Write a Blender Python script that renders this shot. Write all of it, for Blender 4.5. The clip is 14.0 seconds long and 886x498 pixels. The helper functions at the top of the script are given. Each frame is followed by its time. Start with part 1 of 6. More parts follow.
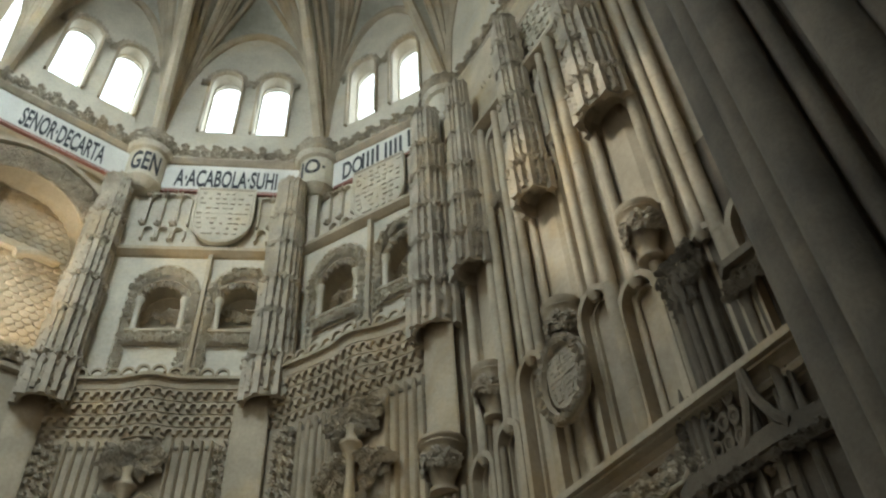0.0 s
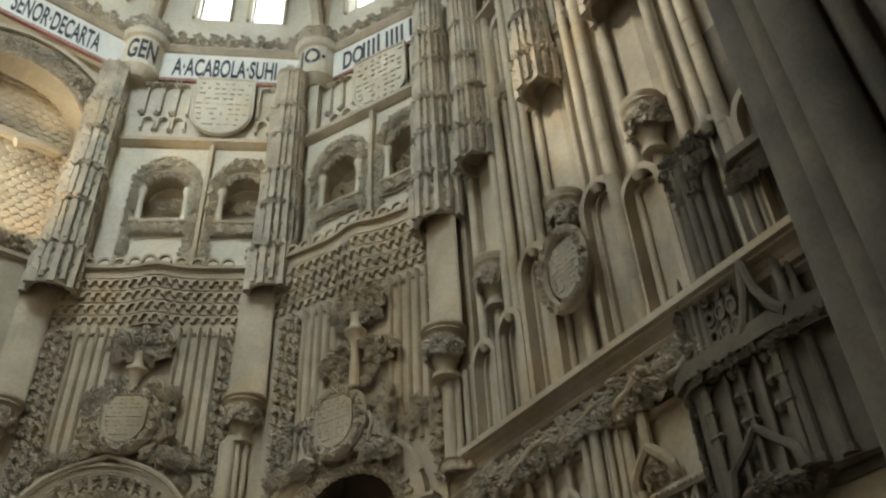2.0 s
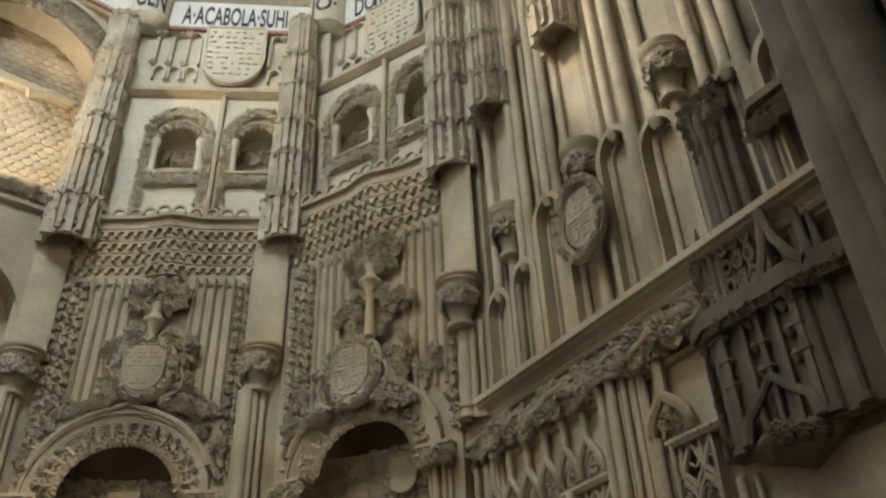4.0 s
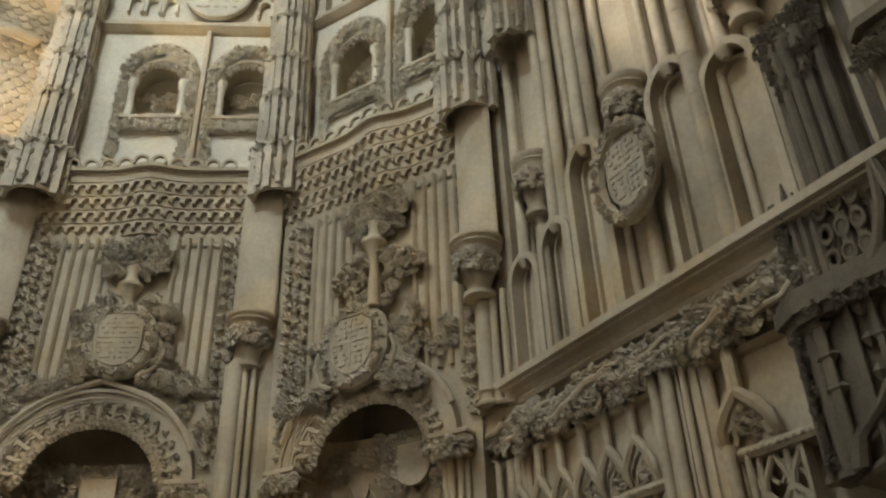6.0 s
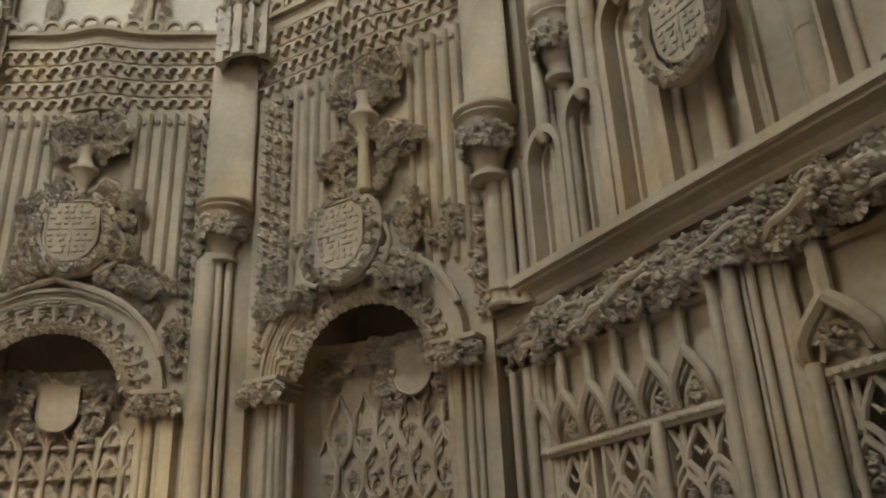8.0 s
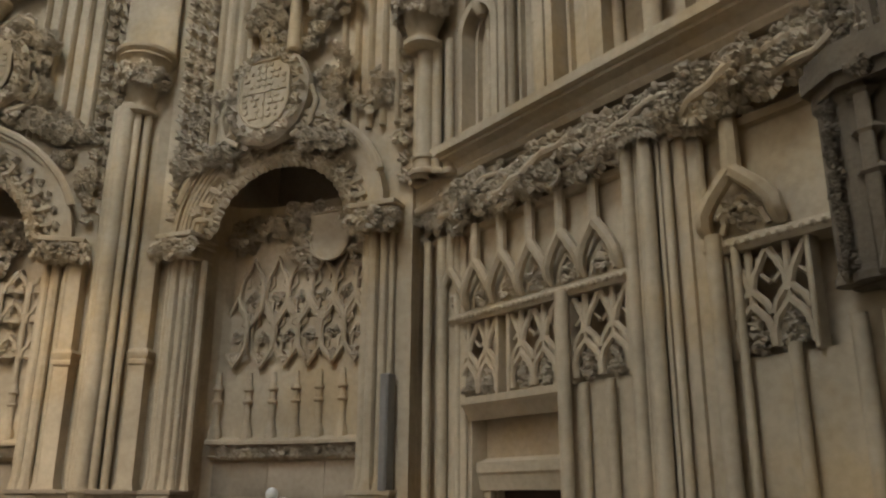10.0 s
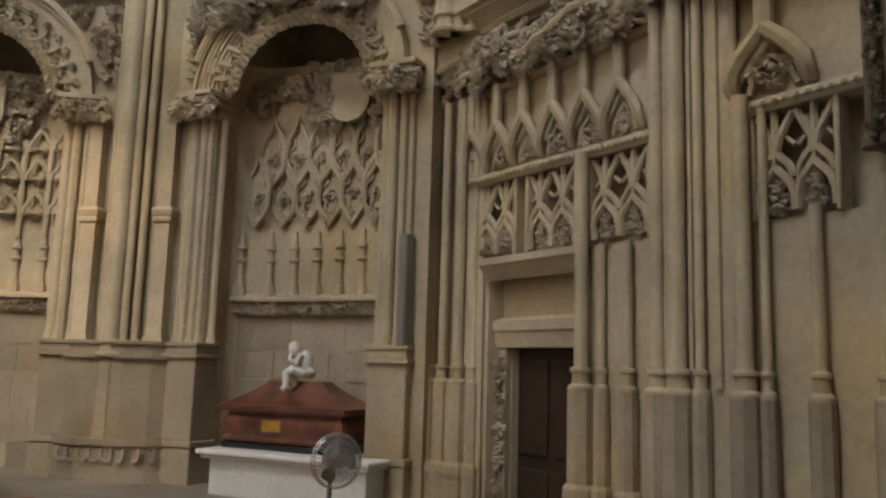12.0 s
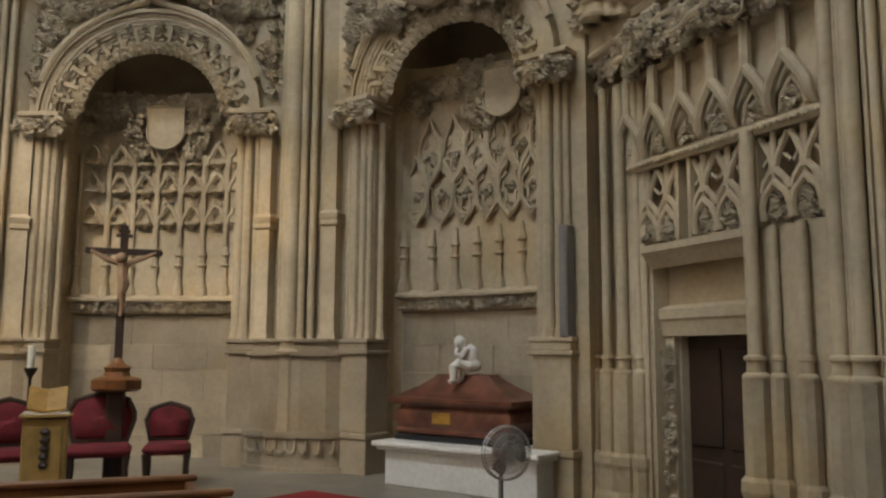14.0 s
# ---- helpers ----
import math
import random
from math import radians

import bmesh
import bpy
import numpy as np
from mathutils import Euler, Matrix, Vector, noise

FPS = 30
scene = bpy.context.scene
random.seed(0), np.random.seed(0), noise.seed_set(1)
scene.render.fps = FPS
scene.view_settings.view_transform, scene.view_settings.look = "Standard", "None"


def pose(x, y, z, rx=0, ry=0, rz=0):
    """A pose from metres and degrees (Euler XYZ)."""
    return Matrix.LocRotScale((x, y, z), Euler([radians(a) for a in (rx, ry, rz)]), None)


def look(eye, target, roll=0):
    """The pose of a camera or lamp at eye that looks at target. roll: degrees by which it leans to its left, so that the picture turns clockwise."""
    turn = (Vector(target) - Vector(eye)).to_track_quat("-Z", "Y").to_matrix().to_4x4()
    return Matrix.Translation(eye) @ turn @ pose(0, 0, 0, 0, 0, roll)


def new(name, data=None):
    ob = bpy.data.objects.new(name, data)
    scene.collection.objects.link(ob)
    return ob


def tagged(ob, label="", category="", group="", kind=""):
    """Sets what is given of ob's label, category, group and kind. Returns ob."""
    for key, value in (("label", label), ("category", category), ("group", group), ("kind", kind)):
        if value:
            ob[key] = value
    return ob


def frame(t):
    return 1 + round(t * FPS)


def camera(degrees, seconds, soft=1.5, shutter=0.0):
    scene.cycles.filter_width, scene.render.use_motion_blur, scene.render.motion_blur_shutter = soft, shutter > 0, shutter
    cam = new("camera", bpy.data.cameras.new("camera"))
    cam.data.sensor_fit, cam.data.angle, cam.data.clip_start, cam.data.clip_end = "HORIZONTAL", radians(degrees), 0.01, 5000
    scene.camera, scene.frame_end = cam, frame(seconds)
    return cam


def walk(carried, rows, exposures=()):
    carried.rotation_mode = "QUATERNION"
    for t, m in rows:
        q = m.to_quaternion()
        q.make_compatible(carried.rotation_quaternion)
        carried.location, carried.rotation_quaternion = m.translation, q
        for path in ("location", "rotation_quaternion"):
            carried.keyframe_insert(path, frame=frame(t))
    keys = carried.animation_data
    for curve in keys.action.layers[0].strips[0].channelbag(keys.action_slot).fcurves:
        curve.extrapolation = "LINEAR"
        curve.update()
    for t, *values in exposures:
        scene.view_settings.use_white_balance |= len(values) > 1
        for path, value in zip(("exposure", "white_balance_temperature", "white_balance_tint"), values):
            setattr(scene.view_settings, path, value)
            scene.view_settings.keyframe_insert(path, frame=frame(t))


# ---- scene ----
cam = camera(56.0, 14.0, soft=2.4)
ROWS = [
    (0.0, -0.589, -0.999, 0.446, 135.44, 2.64, -1.64),
    (0.5, -0.650, -1.051, 0.405, 132.55, 2.35, -1.88),
    (1.0, -0.639, -1.021, 0.401, 131.48, 2.31, -1.63),
    (1.5, -0.659, -1.031, 0.393, 129.57, 2.64, -1.42),
    (2.0, -0.677, -1.050, 0.357, 128.13, 2.49, -1.94),
    (2.5, -0.696, -1.048, 0.348, 125.88, 2.50, -1.73),
    (3.0, -0.702, -1.052, 0.351, 125.00, 2.34, -1.22),
    (4.7, -0.715, -0.900, 0.450, 124.72, 2.00, -1.05),
    (5.5, -0.756, -0.070, 1.041, 123.75, 1.63, -0.97),
    (6.0, -0.753, 0.550, 1.600, 121.26, 1.91, -0.69),
    (6.5, -0.795, 1.184, 1.919, 119.77, 1.85, -1.11),
    (7.0, -0.785, 1.783, 2.312, 117.40, 2.14, -1.17),
    (7.5, -0.815, 2.127, 2.590, 114.78, 2.76, -1.12),
    (8.0, -0.812, 2.183, 2.430, 113.38, 2.49, -0.83),
    (8.5, -0.816, 2.211, 2.406, 111.18, 2.15, -0.93),
    (9.0, -0.778, 2.283, 2.216, 109.73, 1.29, -4.57),
    (11.5, -0.648, 2.351, 1.897, 100.86, -1.23, -7.51),
    (12.0, -0.662, 2.353, 1.869, 98.27, -1.66, -5.65),
    (12.5, -0.669, 2.355, 1.881, 96.78, -1.48, -4.00),
    (13.0, -0.670, 2.347, 1.890, 96.84, -0.86, -1.62),
    (13.5, -0.677, 2.341, 1.911, 96.01, -0.41, 1.31),
    (14.0, -0.675, 2.307, 1.918, 97.25, -0.31, 5.47),
]
EXPOSURES = [(0.0, -0.33, 6120, 6), (3.0, -0.05, 6330, 8), (5.5, 0.02, 6480, 10), (9.0, 0.10, 6700, 14), (11.5, 0.20, 6880, 18), (14.0, 0.18, 6700, 14)]
walk(cam, [(t, pose(x, y, z, rx, ry, rz)) for t, x, y, z, rx, ry, rz in ROWS], EXPOSURES)

# ---- light ----
world = bpy.data.worlds.new("sky")
scene.world = world
world.use_nodes = True
wn = world.node_tree.nodes
sky = wn.new("ShaderNodeTexSky")
sky.sky_type, sky.sun_disc = "NISHITA", False
sky.sun_elevation, sky.sun_rotation = radians(40), radians(200)
world.node_tree.links.new(sky.outputs[0], wn["Background"].inputs[0])
wn["Background"].inputs[1].default_value = 0.15


def area(name, eye, target, sx, sy, power, colour, spread=180):
    data = bpy.data.lights.new(name, "AREA")
    data.shape, data.size, data.size_y, data.energy, data.color = "RECTANGLE", sx, sy, power, colour
    data.spread = radians(spread)
    ob = new(name, data)
    ob.matrix_world = look(eye, target)
    return ob


def spot(name, eye, target, angle, power, colour, blend=0.6, radius=0.1):
    data = bpy.data.lights.new(name, "SPOT")
    data.energy, data.color, data.spot_size, data.spot_blend, data.shadow_soft_size = power, colour, radians(angle), blend, radius
    ob = new(name, data)
    ob.matrix_world = look(eye, target)
    return ob


# daylight of high windows; first three lamps assume unbuilt west and south ones
for eye, target, power in (((-13.0, 6.2, 22.0), (-3, 11, 10), 80), ((-10.9, 1.9, 22.0), (-3.5, 13, 11.5), 520), ((-6.9, -0.3, 22.0), (-7.6, 13, 11), 1100), ((-9.0, 11.9, 21.6), (1, 6, 8), 100), ((-5.4, 13.1, 21.6), (-3, 4, 10), 60)):
    area("window_daylight", eye, target, 2.4, 2.8, power, (0.83, 0.95, 1.0), 140)
# added soft frontal light from the camera's side; its tall windows are made up
area("south_window_daylight", (-5.4, -1.0, 10.5), (-5.0, 13.0, 8.5), 1.7, 6.5, 70, (1.0, 0.90, 0.74))
area("southwest_window_daylight", (-9.6, 0.35, 10.5), (-3.5, 13.0, 8.5), 1.7, 6.5, 30, (1.0, 0.90, 0.74))
# spotlight on the back of the great arch
spot("arch_spotlight", (-10.75, 10.75, 11.95), (-8.7, 13.6, 14.4), 100, 980, (1.0, 0.88, 0.68), 0.8)
# narrow spot added for the bright streak on the east shafts; no window there
spot("west_window_beam", (-12.9, 6.6, 20.6), (2.8, 7.3, 10.6), 13, 11000, (1.0, 0.90, 0.74), 0.4)
# two warm spots added to brighten the lower walls and tomb, no known lamps
spot("chapel_spotlight", (-8.4, 7.2, 9.6), (-6.0, 13.4, 2.5), 44, 1500, (1.0, 0.83, 0.58), 0.8, 0.3)
spot("chapel_spotlight", (-9.0, 3.6, 4.0), (-1.6, 12.0, 2.4), 56, 240, (1.0, 0.78, 0.50), 0.9, 0.3)

# ---- materials ----
def material(name, colour, rough=0.8, var=0.25, scale=1.2, grain=40.0, bump=0.3, metal=0.0, stain=None, spread=0.0, bumpdist=0.02, patch=0.0):
    m = bpy.data.materials.new(name)
    m.use_nodes = True
    n, l = m.node_tree.nodes, m.node_tree.links
    b = n["Principled BSDF"]
    b.inputs["Roughness"].default_value, b.inputs["Metallic"].default_value = rough, metal
    tc = n.new("ShaderNodeTexCoord")
    geo = n.new("ShaderNodeNewGeometry")
    big, fine = n.new("ShaderNodeTexNoise"), n.new("ShaderNodeTexNoise")
    big.inputs["Scale"].default_value, big.inputs["Detail"].default_value = scale, 6
    fine.inputs["Scale"].default_value, fine.inputs["Detail"].default_value = grain, 8
    l.new(geo.outputs["Position"], big.inputs["Vector"])
    l.new(geo.outputs["Position"], fine.inputs["Vector"])
    ramp = n.new("ShaderNodeValToRGB")
    dark = stain or tuple(c * (1 - var) for c in colour)
    ramp.color_ramp.elements[0].position, ramp.color_ramp.elements[0].color = 0.33, (*dark, 1)
    ramp.color_ramp.elements[1].position, ramp.color_ramp.elements[1].color = 0.68, (*[min(1, c * (1 + 0.3 * var)) for c in colour], 1)
    l.new(big.outputs["Fac"], ramp.inputs["Fac"])
    mix = n.new("ShaderNodeMix")
    mix.data_type, mix.blend_type = "RGBA", "MULTIPLY"
    mix.inputs["Factor"].default_value = 0.32
    fr = n.new("ShaderNodeValToRGB")
    fr.color_ramp.elements[0].position, fr.color_ramp.elements[0].color = 0.25, (0.55, 0.53, 0.5, 1)
    fr.color_ramp.elements[1].position, fr.color_ramp.elements[1].color = 0.62, (1, 1, 1, 1)
    l.new(fine.outputs["Fac"], fr.inputs["Fac"])
    l.new(ramp.outputs["Color"], mix.inputs["A"])
    l.new(fr.outputs["Color"], mix.inputs["B"])
    out = mix.outputs["Result"]
    if patch:
        pn = n.new("ShaderNodeTexNoise")
        pn.inputs["Scale"].default_value, pn.inputs["Detail"].default_value, pn.inputs["Roughness"].default_value = 0.55, 5, 0.65
        l.new(geo.outputs["Position"], pn.inputs["Vector"])
        pr = n.new("ShaderNodeValToRGB")
        pr.color_ramp.elements[0].position, pr.color_ramp.elements[0].color = 0.36, (0.88, 0.88, 0.88, 1)
        pr.color_ramp.elements[1].position, pr.color_ramp.elements[1].color = 0.64, (1.0, 0.90, 0.72, 1)
        mid = pr.color_ramp.elements.new(0.5)
        mid.color = (1, 1, 1, 1)
        l.new(pn.outputs["Fac"], pr.inputs["Fac"])
        pm = n.new("ShaderNodeMix")
        pm.data_type, pm.blend_type = "RGBA", "MULTIPLY"
        pm.inputs["Factor"].default_value = patch
        l.new(out, pm.inputs["A"])
        l.new(pr.outputs["Color"], pm.inputs["B"])
        out = pm.outputs["Result"]
    if spread:
        info = n.new("ShaderNodeObjectInfo")
        hsv = n.new("ShaderNodeHueSaturation")
        mr = n.new("ShaderNodeMapRange")
        mr.inputs["To Min"].default_value, mr.inputs["To Max"].default_value = 1 - spread, 1 + spread
        l.new(info.outputs["Random"], mr.inputs["Value"])
        l.new(mr.outputs["Result"], hsv.inputs["Value"])
        l.new(out, hsv.inputs["Color"])
        out = hsv.outputs["Color"]
    l.new(out, b.inputs["Base Color"])
    if bump:
        bp = n.new("ShaderNodeBump")
        bp.inputs["Strength"].default_value, bp.inputs["Distance"].default_value = bump, bumpdist
        l.new(fine.outputs["Fac"], bp.inputs["Height"])
        l.new(bp.outputs["Normal"], b.inputs["Normal"])
    return m


STONE = material("limestone", (0.51, 0.425, 0.30), 0.85, 0.30, 0.8, 14, 0.35, spread=0.06, patch=0.8)
CARVED = material("carved_limestone", (0.50, 0.43, 0.325), 0.88, 0.28, 2.2, 22, 0.4, spread=0.12, bumpdist=0.03, patch=0.6)
GREYSTONE = material("grey_ashlar", (0.41, 0.34, 0.25), 0.85, 0.30, 0.9, 16, 0.35, spread=0.16, patch=0.8)
WHITESTONE = material("limewashed_stone", (0.63, 0.565, 0.44), 0.85, 0.18, 1.0, 14, 0.2, spread=0.05, patch=0.5)
VAULTSTONE = material("vault_stone", (0.52, 0.49, 0.40), 0.9, 0.35, 0.6, 8, 0.2, stain=(0.29, 0.275, 0.215))
# the limestone of shaded parts: their shade is put into this darker colour
SHADESTONE = material("shade_toned_stone", (0.165, 0.132, 0.09), 0.88, 0.40, 1.5, 24, 0.5, spread=0.10)
PAINTWHITE = material("painted_white_band", (0.74, 0.71, 0.63), 0.8, 0.12, 1.5, 25, 0.1)
INK = material("black_letter_paint", (0.035, 0.035, 0.04), 0.7, 0.2, 3, 30, 0.0)
REDLINE = material("faded_red_paint", (0.36, 0.16, 0.12), 0.8, 0.3, 3, 30, 0.0)
REDMARBLE = material("red_marble", (0.20, 0.075, 0.046), 0.36, 0.6, 4, 18, 0.05, spread=0.0)
BLACKMARBLE = material("black_marble", (0.02, 0.02, 0.024), 0.3, 0.3, 4, 20, 0.0)
WHITEMARBLE = material("white_marble", (0.80, 0.78, 0.74), 0.4, 0.10, 3, 20, 0.05)
WHITEPAINT = material("white_plaster_plinth", (0.72, 0.71, 0.68), 0.75, 0.10, 2, 20, 0.05)
DARKWOOD = material("dark_wood", (0.045, 0.025, 0.016), 0.5, 0.5, 3, 40, 0.2)
BENCHWOOD = material("varnished_bench_wood", (0.20, 0.085, 0.032), 0.35, 0.4, 3, 40, 0.1)
GOLDWOOD = material("gilded_lectern_wood", (0.42, 0.27, 0.09), 0.45, 0.35, 4, 40, 0.1)
VELVET = material("red_velvet", (0.15, 0.012, 0.02), 0.9, 0.4, 5, 60, 0.2)
CARPET = material("red_carpet", (0.30, 0.018, 0.016), 0.95, 0.3, 5, 80, 0.3)
FLESHWOOD = material("painted_carving", (0.34, 0.22, 0.14), 0.6, 0.3, 8, 40, 0.1)
GILT = material("gilt_book", (0.42, 0.23, 0.04), 0.4, 0.3, 8, 30, 0.1)
WAX = material("candle_wax", (0.8, 0.77, 0.68), 0.5, 0.05, 5, 30, 0.0)
GREYPLASTIC = material("grey_plastic", (0.21, 0.20, 0.185), 0.5, 0.1, 5, 30, 0.0)
STEEL = material("fan_steel", (0.45, 0.45, 0.45), 0.35, 0.15, 5, 30, 0.0, metal=0.7)
FLOORSTONE = material("floor_slabs", (0.25, 0.225, 0.185), 0.45, 0.35, 1.2, 25, 0.1)
GLASS = bpy.data.materials.new("window_glass")
GLASS.use_nodes = True
GLASS.node_tree.nodes["Principled BSDF"].inputs["Transmission Weight"].default_value = 1.0
GLASS.node_tree.nodes["Principled BSDF"].inputs["Roughness"].default_value = 0.25
GLASS.node_tree.nodes["Principled BSDF"].inputs["IOR"].default_value = 1.05
SKYGLOW = bpy.data.materials.new("overcast_sky_backdrop")
SKYGLOW.use_nodes = True
SKYGLOW.node_tree.nodes["Principled BSDF"].inputs["Emission Color"].default_value = (0.86, 0.95, 1.0, 1)
SKYGLOW.node_tree.nodes["Principled BSDF"].inputs["Emission Strength"].default_value = 7.0
SKYGLOW.node_tree.nodes["Principled BSDF"].inputs["Base Color"].default_value = (0, 0, 0, 1)


# ---- mesh helpers ----
def mesh_of(name, bm, mat, smooth=False):
    me = bpy.data.meshes.new(name)
    bm.normal_update()
    bm.to_mesh(me)
    bm.free()
    me.materials.append(mat)
    if smooth:
        me.polygons.foreach_set("use_smooth", [True] * len(me.polygons))
        me.set_sharp_from_angle(angle=radians(40))
    return me


def part(name, bm, mat, parent, label="", smooth=True, kind=""):
    ob = new(name, mesh_of(name, bm, mat, smooth))
    if parent is not None:
        ob.parent = parent
    return tagged(ob, label, kind=kind)


def piece(name, me, parent, m):
    ob = new(name, me)
    ob.parent = parent
    ob.matrix_basis = m
    return ob


def empty(name, m, label, category, kind="", group=""):
    ob = new(name)
    ob.matrix_world = m
    return tagged(ob, label, category, group, kind)


def quad(bm, *ps):
    return bm.faces.new([bm.verts.new(p) for p in ps])


def box(bm, x0, x1, y0, y1, z0, z1, bevel=0.0):
    v = [bm.verts.new(p) for p in ((x0, y0, z0), (x1, y0, z0), (x1, y1, z0), (x0, y1, z0), (x0, y0, z1), (x1, y0, z1), (x1, y1, z1), (x0, y1, z1))]
    fs = [bm.faces.new([v[i] for i in f]) for f in ((0, 3, 2, 1), (4, 5, 6, 7), (0, 1, 5, 4), (1, 2, 6, 5), (2, 3, 7, 6), (3, 0, 4, 7))]
    if bevel:
        es = list({e for f in fs for e in f.edges})
        bmesh.ops.bevel(bm, geom=es, offset=bevel, segments=1, affect="EDGES", profile=0.5)


def prism(bm, pts, z0, z1, caps=True):
    """A vertical prism over the plan pts, counter-clockwise seen from above."""
    n = len(pts)
    lo = [bm.verts.new((x, y, z0)) for x, y in pts]
    hi = [bm.verts.new((x, y, z1)) for x, y in pts]
    for i in range(n):
        bm.faces.new((lo[i], lo[(i + 1) % n], hi[(i + 1) % n], hi[i]))
    if caps:
        bm.faces.new(lo[::-1])
        bm.faces.new(hi)


def lathe(bm, prof, cx=0.0, cy=0.0, segs=12, turn=0.0):
    """A turned solid: prof is (radius, height) from the bottom up."""
    rings = []
    for r, z in prof:
        rings.append([bm.verts.new((cx + r * math.cos(turn + 2 * math.pi * k / segs), cy + r * math.sin(turn + 2 * math.pi * k / segs), z)) for k in range(segs)])
    for a, b in zip(rings[:-1], rings[1:]):
        for k in range(segs):
            bm.faces.new((a[k], a[(k + 1) % segs], b[(k + 1) % segs], b[k]))
    bm.faces.new(rings[0][::-1])
    bm.faces.new(rings[-1])


def tube(bm, pts, r, segs=6, closed=False):
    """A round bar along the 3D points; r a number or a list."""
    pts = [Vector(p) for p in pts]
    n = len(pts)
    rings = []
    for i, p in enumerate(pts):
        a = pts[(i - 1) % n] if closed or i else p
        b = pts[(i + 1) % n] if closed or i < n - 1 else p
        d = (b - a).normalized()
        up = Vector((0, 1, 0)) if abs(d.y) < 0.9 else Vector((1, 0, 0))
        s = d.cross(up).normalized()
        w = s.cross(d)
        rr = r[i] if isinstance(r, (list, tuple)) else r
        rings.append([bm.verts.new(p + rr * (math.cos(2 * math.pi * k / segs) * s + math.sin(2 * math.pi * k / segs) * w)) for k in range(segs)])
    for i in range(n if closed else n - 1):
        a, b = rings[i], rings[(i + 1) % n]
        for k in range(segs):
            bm.faces.new((a[k], b[k], b[(k + 1) % segs], a[(k + 1) % segs]))
    if not closed:
        bm.faces.new(rings[0])
        bm.faces.new(rings[-1][::-1])


def run(bm, prof, u0, u1):
    """A moulding along x: prof is (y, z) round the section."""
    a = [bm.verts.new((u0, y, z)) for y, z in prof]
    b = [bm.verts.new((u1, y, z)) for y, z in prof]
    n = len(prof)
    for i in range(n):
        bm.faces.new((a[i], a[(i + 1) % n], b[(i + 1) % n], b[i]))
    bm.faces.new(a[::-1])
    bm.faces.new(b)
    bmesh.ops.recalc_face_normals(bm, faces=bm.faces[:])


def band(bm, path, y0, y1, width):
    """A strip of constant width along path (x, z), from depth y0 to y1; the width lies on its left."""
    n = len(path)
    out = []
    for i in range(n):
        a, b = Vector(path[max(0, i - 1)]), Vector(path[min(n - 1, i + 1)])
        d = (b - a).normalized()
        out.append((path[i][0] - d.y * width, path[i][1] + d.x * width))
    f = [[bm.verts.new((x, y, z)) for x, z in pp] for pp, y in ((path, y0), (out, y0), (out, y1), (path, y1))]
    for i in range(n - 1):
        for k in range(4):
            bm.faces.new((f[k][i], f[k][i + 1], f[(k + 1) % 4][i + 1], f[(k + 1) % 4][i]))
    bm.faces.new([f[k][0] for k in range(4)])
    bm.faces.new([f[k][-1] for k in (3, 2, 1, 0)])
    bmesh.ops.recalc_face_normals(bm, faces=bm.faces[:])


def arc(cx, zs, rx, rz, n=20, a0=0.0, a1=180.0):
    """Arch points from right to left over cx, springing at zs."""
    return [(cx + rx * math.cos(radians(a0 + (a1 - a0) * i / n)), zs + rz * math.sin(radians(a0 + (a1 - a0) * i / n))) for i in range(n + 1)]


def pierced(bm, u0, u1, z0, top, holes, depth, y=0.0, step=0.12):
    """A wall face at depth y with arched or square holes (ua, ub, zb, zs, rise), and their reveals back to y + depth."""
    us = set([u0, u1])
    for ua, ub, zb, zs, rise in holes:
        k = 14 if rise else 1
        us |= {ua + (ub - ua) * (0.5 - 0.5 * math.cos(math.pi * i / k)) for i in range(k + 1)}
    n = max(1, int((u1 - u0) / 0.4))
    us |= {u0 + (u1 - u0) * i / n for i in range(n + 1)}
    us = sorted(us)
    us = [a for a, b in zip(us, us[1:] + [1e9]) if b - a > 1e-5]
    zt = top if callable(top) else (lambda u: top)

    def ztop(h, u):
        ua, ub, zb, zs, rise = h
        s = max(-1.0, min(1.0, (2 * u - ua - ub) / (ub - ua)))
        return zs + rise * math.sqrt(max(0.0, 1 - s * s))
    for a, b in zip(us[:-1], us[1:]):
        mid = (a + b) / 2
        hs = sorted([h for h in holes if h[0] < mid < h[1]], key=lambda h: h[2])
        la, lb = z0, z0
        for h in hs:
            if h[2] > min(la, lb) + 1e-6:
                quad(bm, (a, y, la), (b, y, lb), (b, y, h[2]), (a, y, h[2]))
            la, lb = ztop(h, a), ztop(h, b)
            quad(bm, (a, y, la), (b, y, lb), (b, y + depth, lb), (a, y + depth, la))
            if h[2] > z0 + 1e-6:
                quad(bm, (a, y, h[2]), (a, y + depth, h[2]), (b, y + depth, h[2]), (b, y, h[2]))
        quad(bm, (a, y, la), (b, y, lb), (b, y, zt(b)), (a, y, zt(a)))
    for ua, ub, zb, zs, rise in holes:
        quad(bm, (ua, y, zb), (ua, y, zs), (ua, y + depth, zs), (ua, y + depth, zb))
        quad(bm, (ub, y, zb), (ub, y + depth, zb), (ub, y + depth, zs), (ub, y, zs))
    bmesh.ops.remove_doubles(bm, verts=bm.verts[:], dist=1e-4)


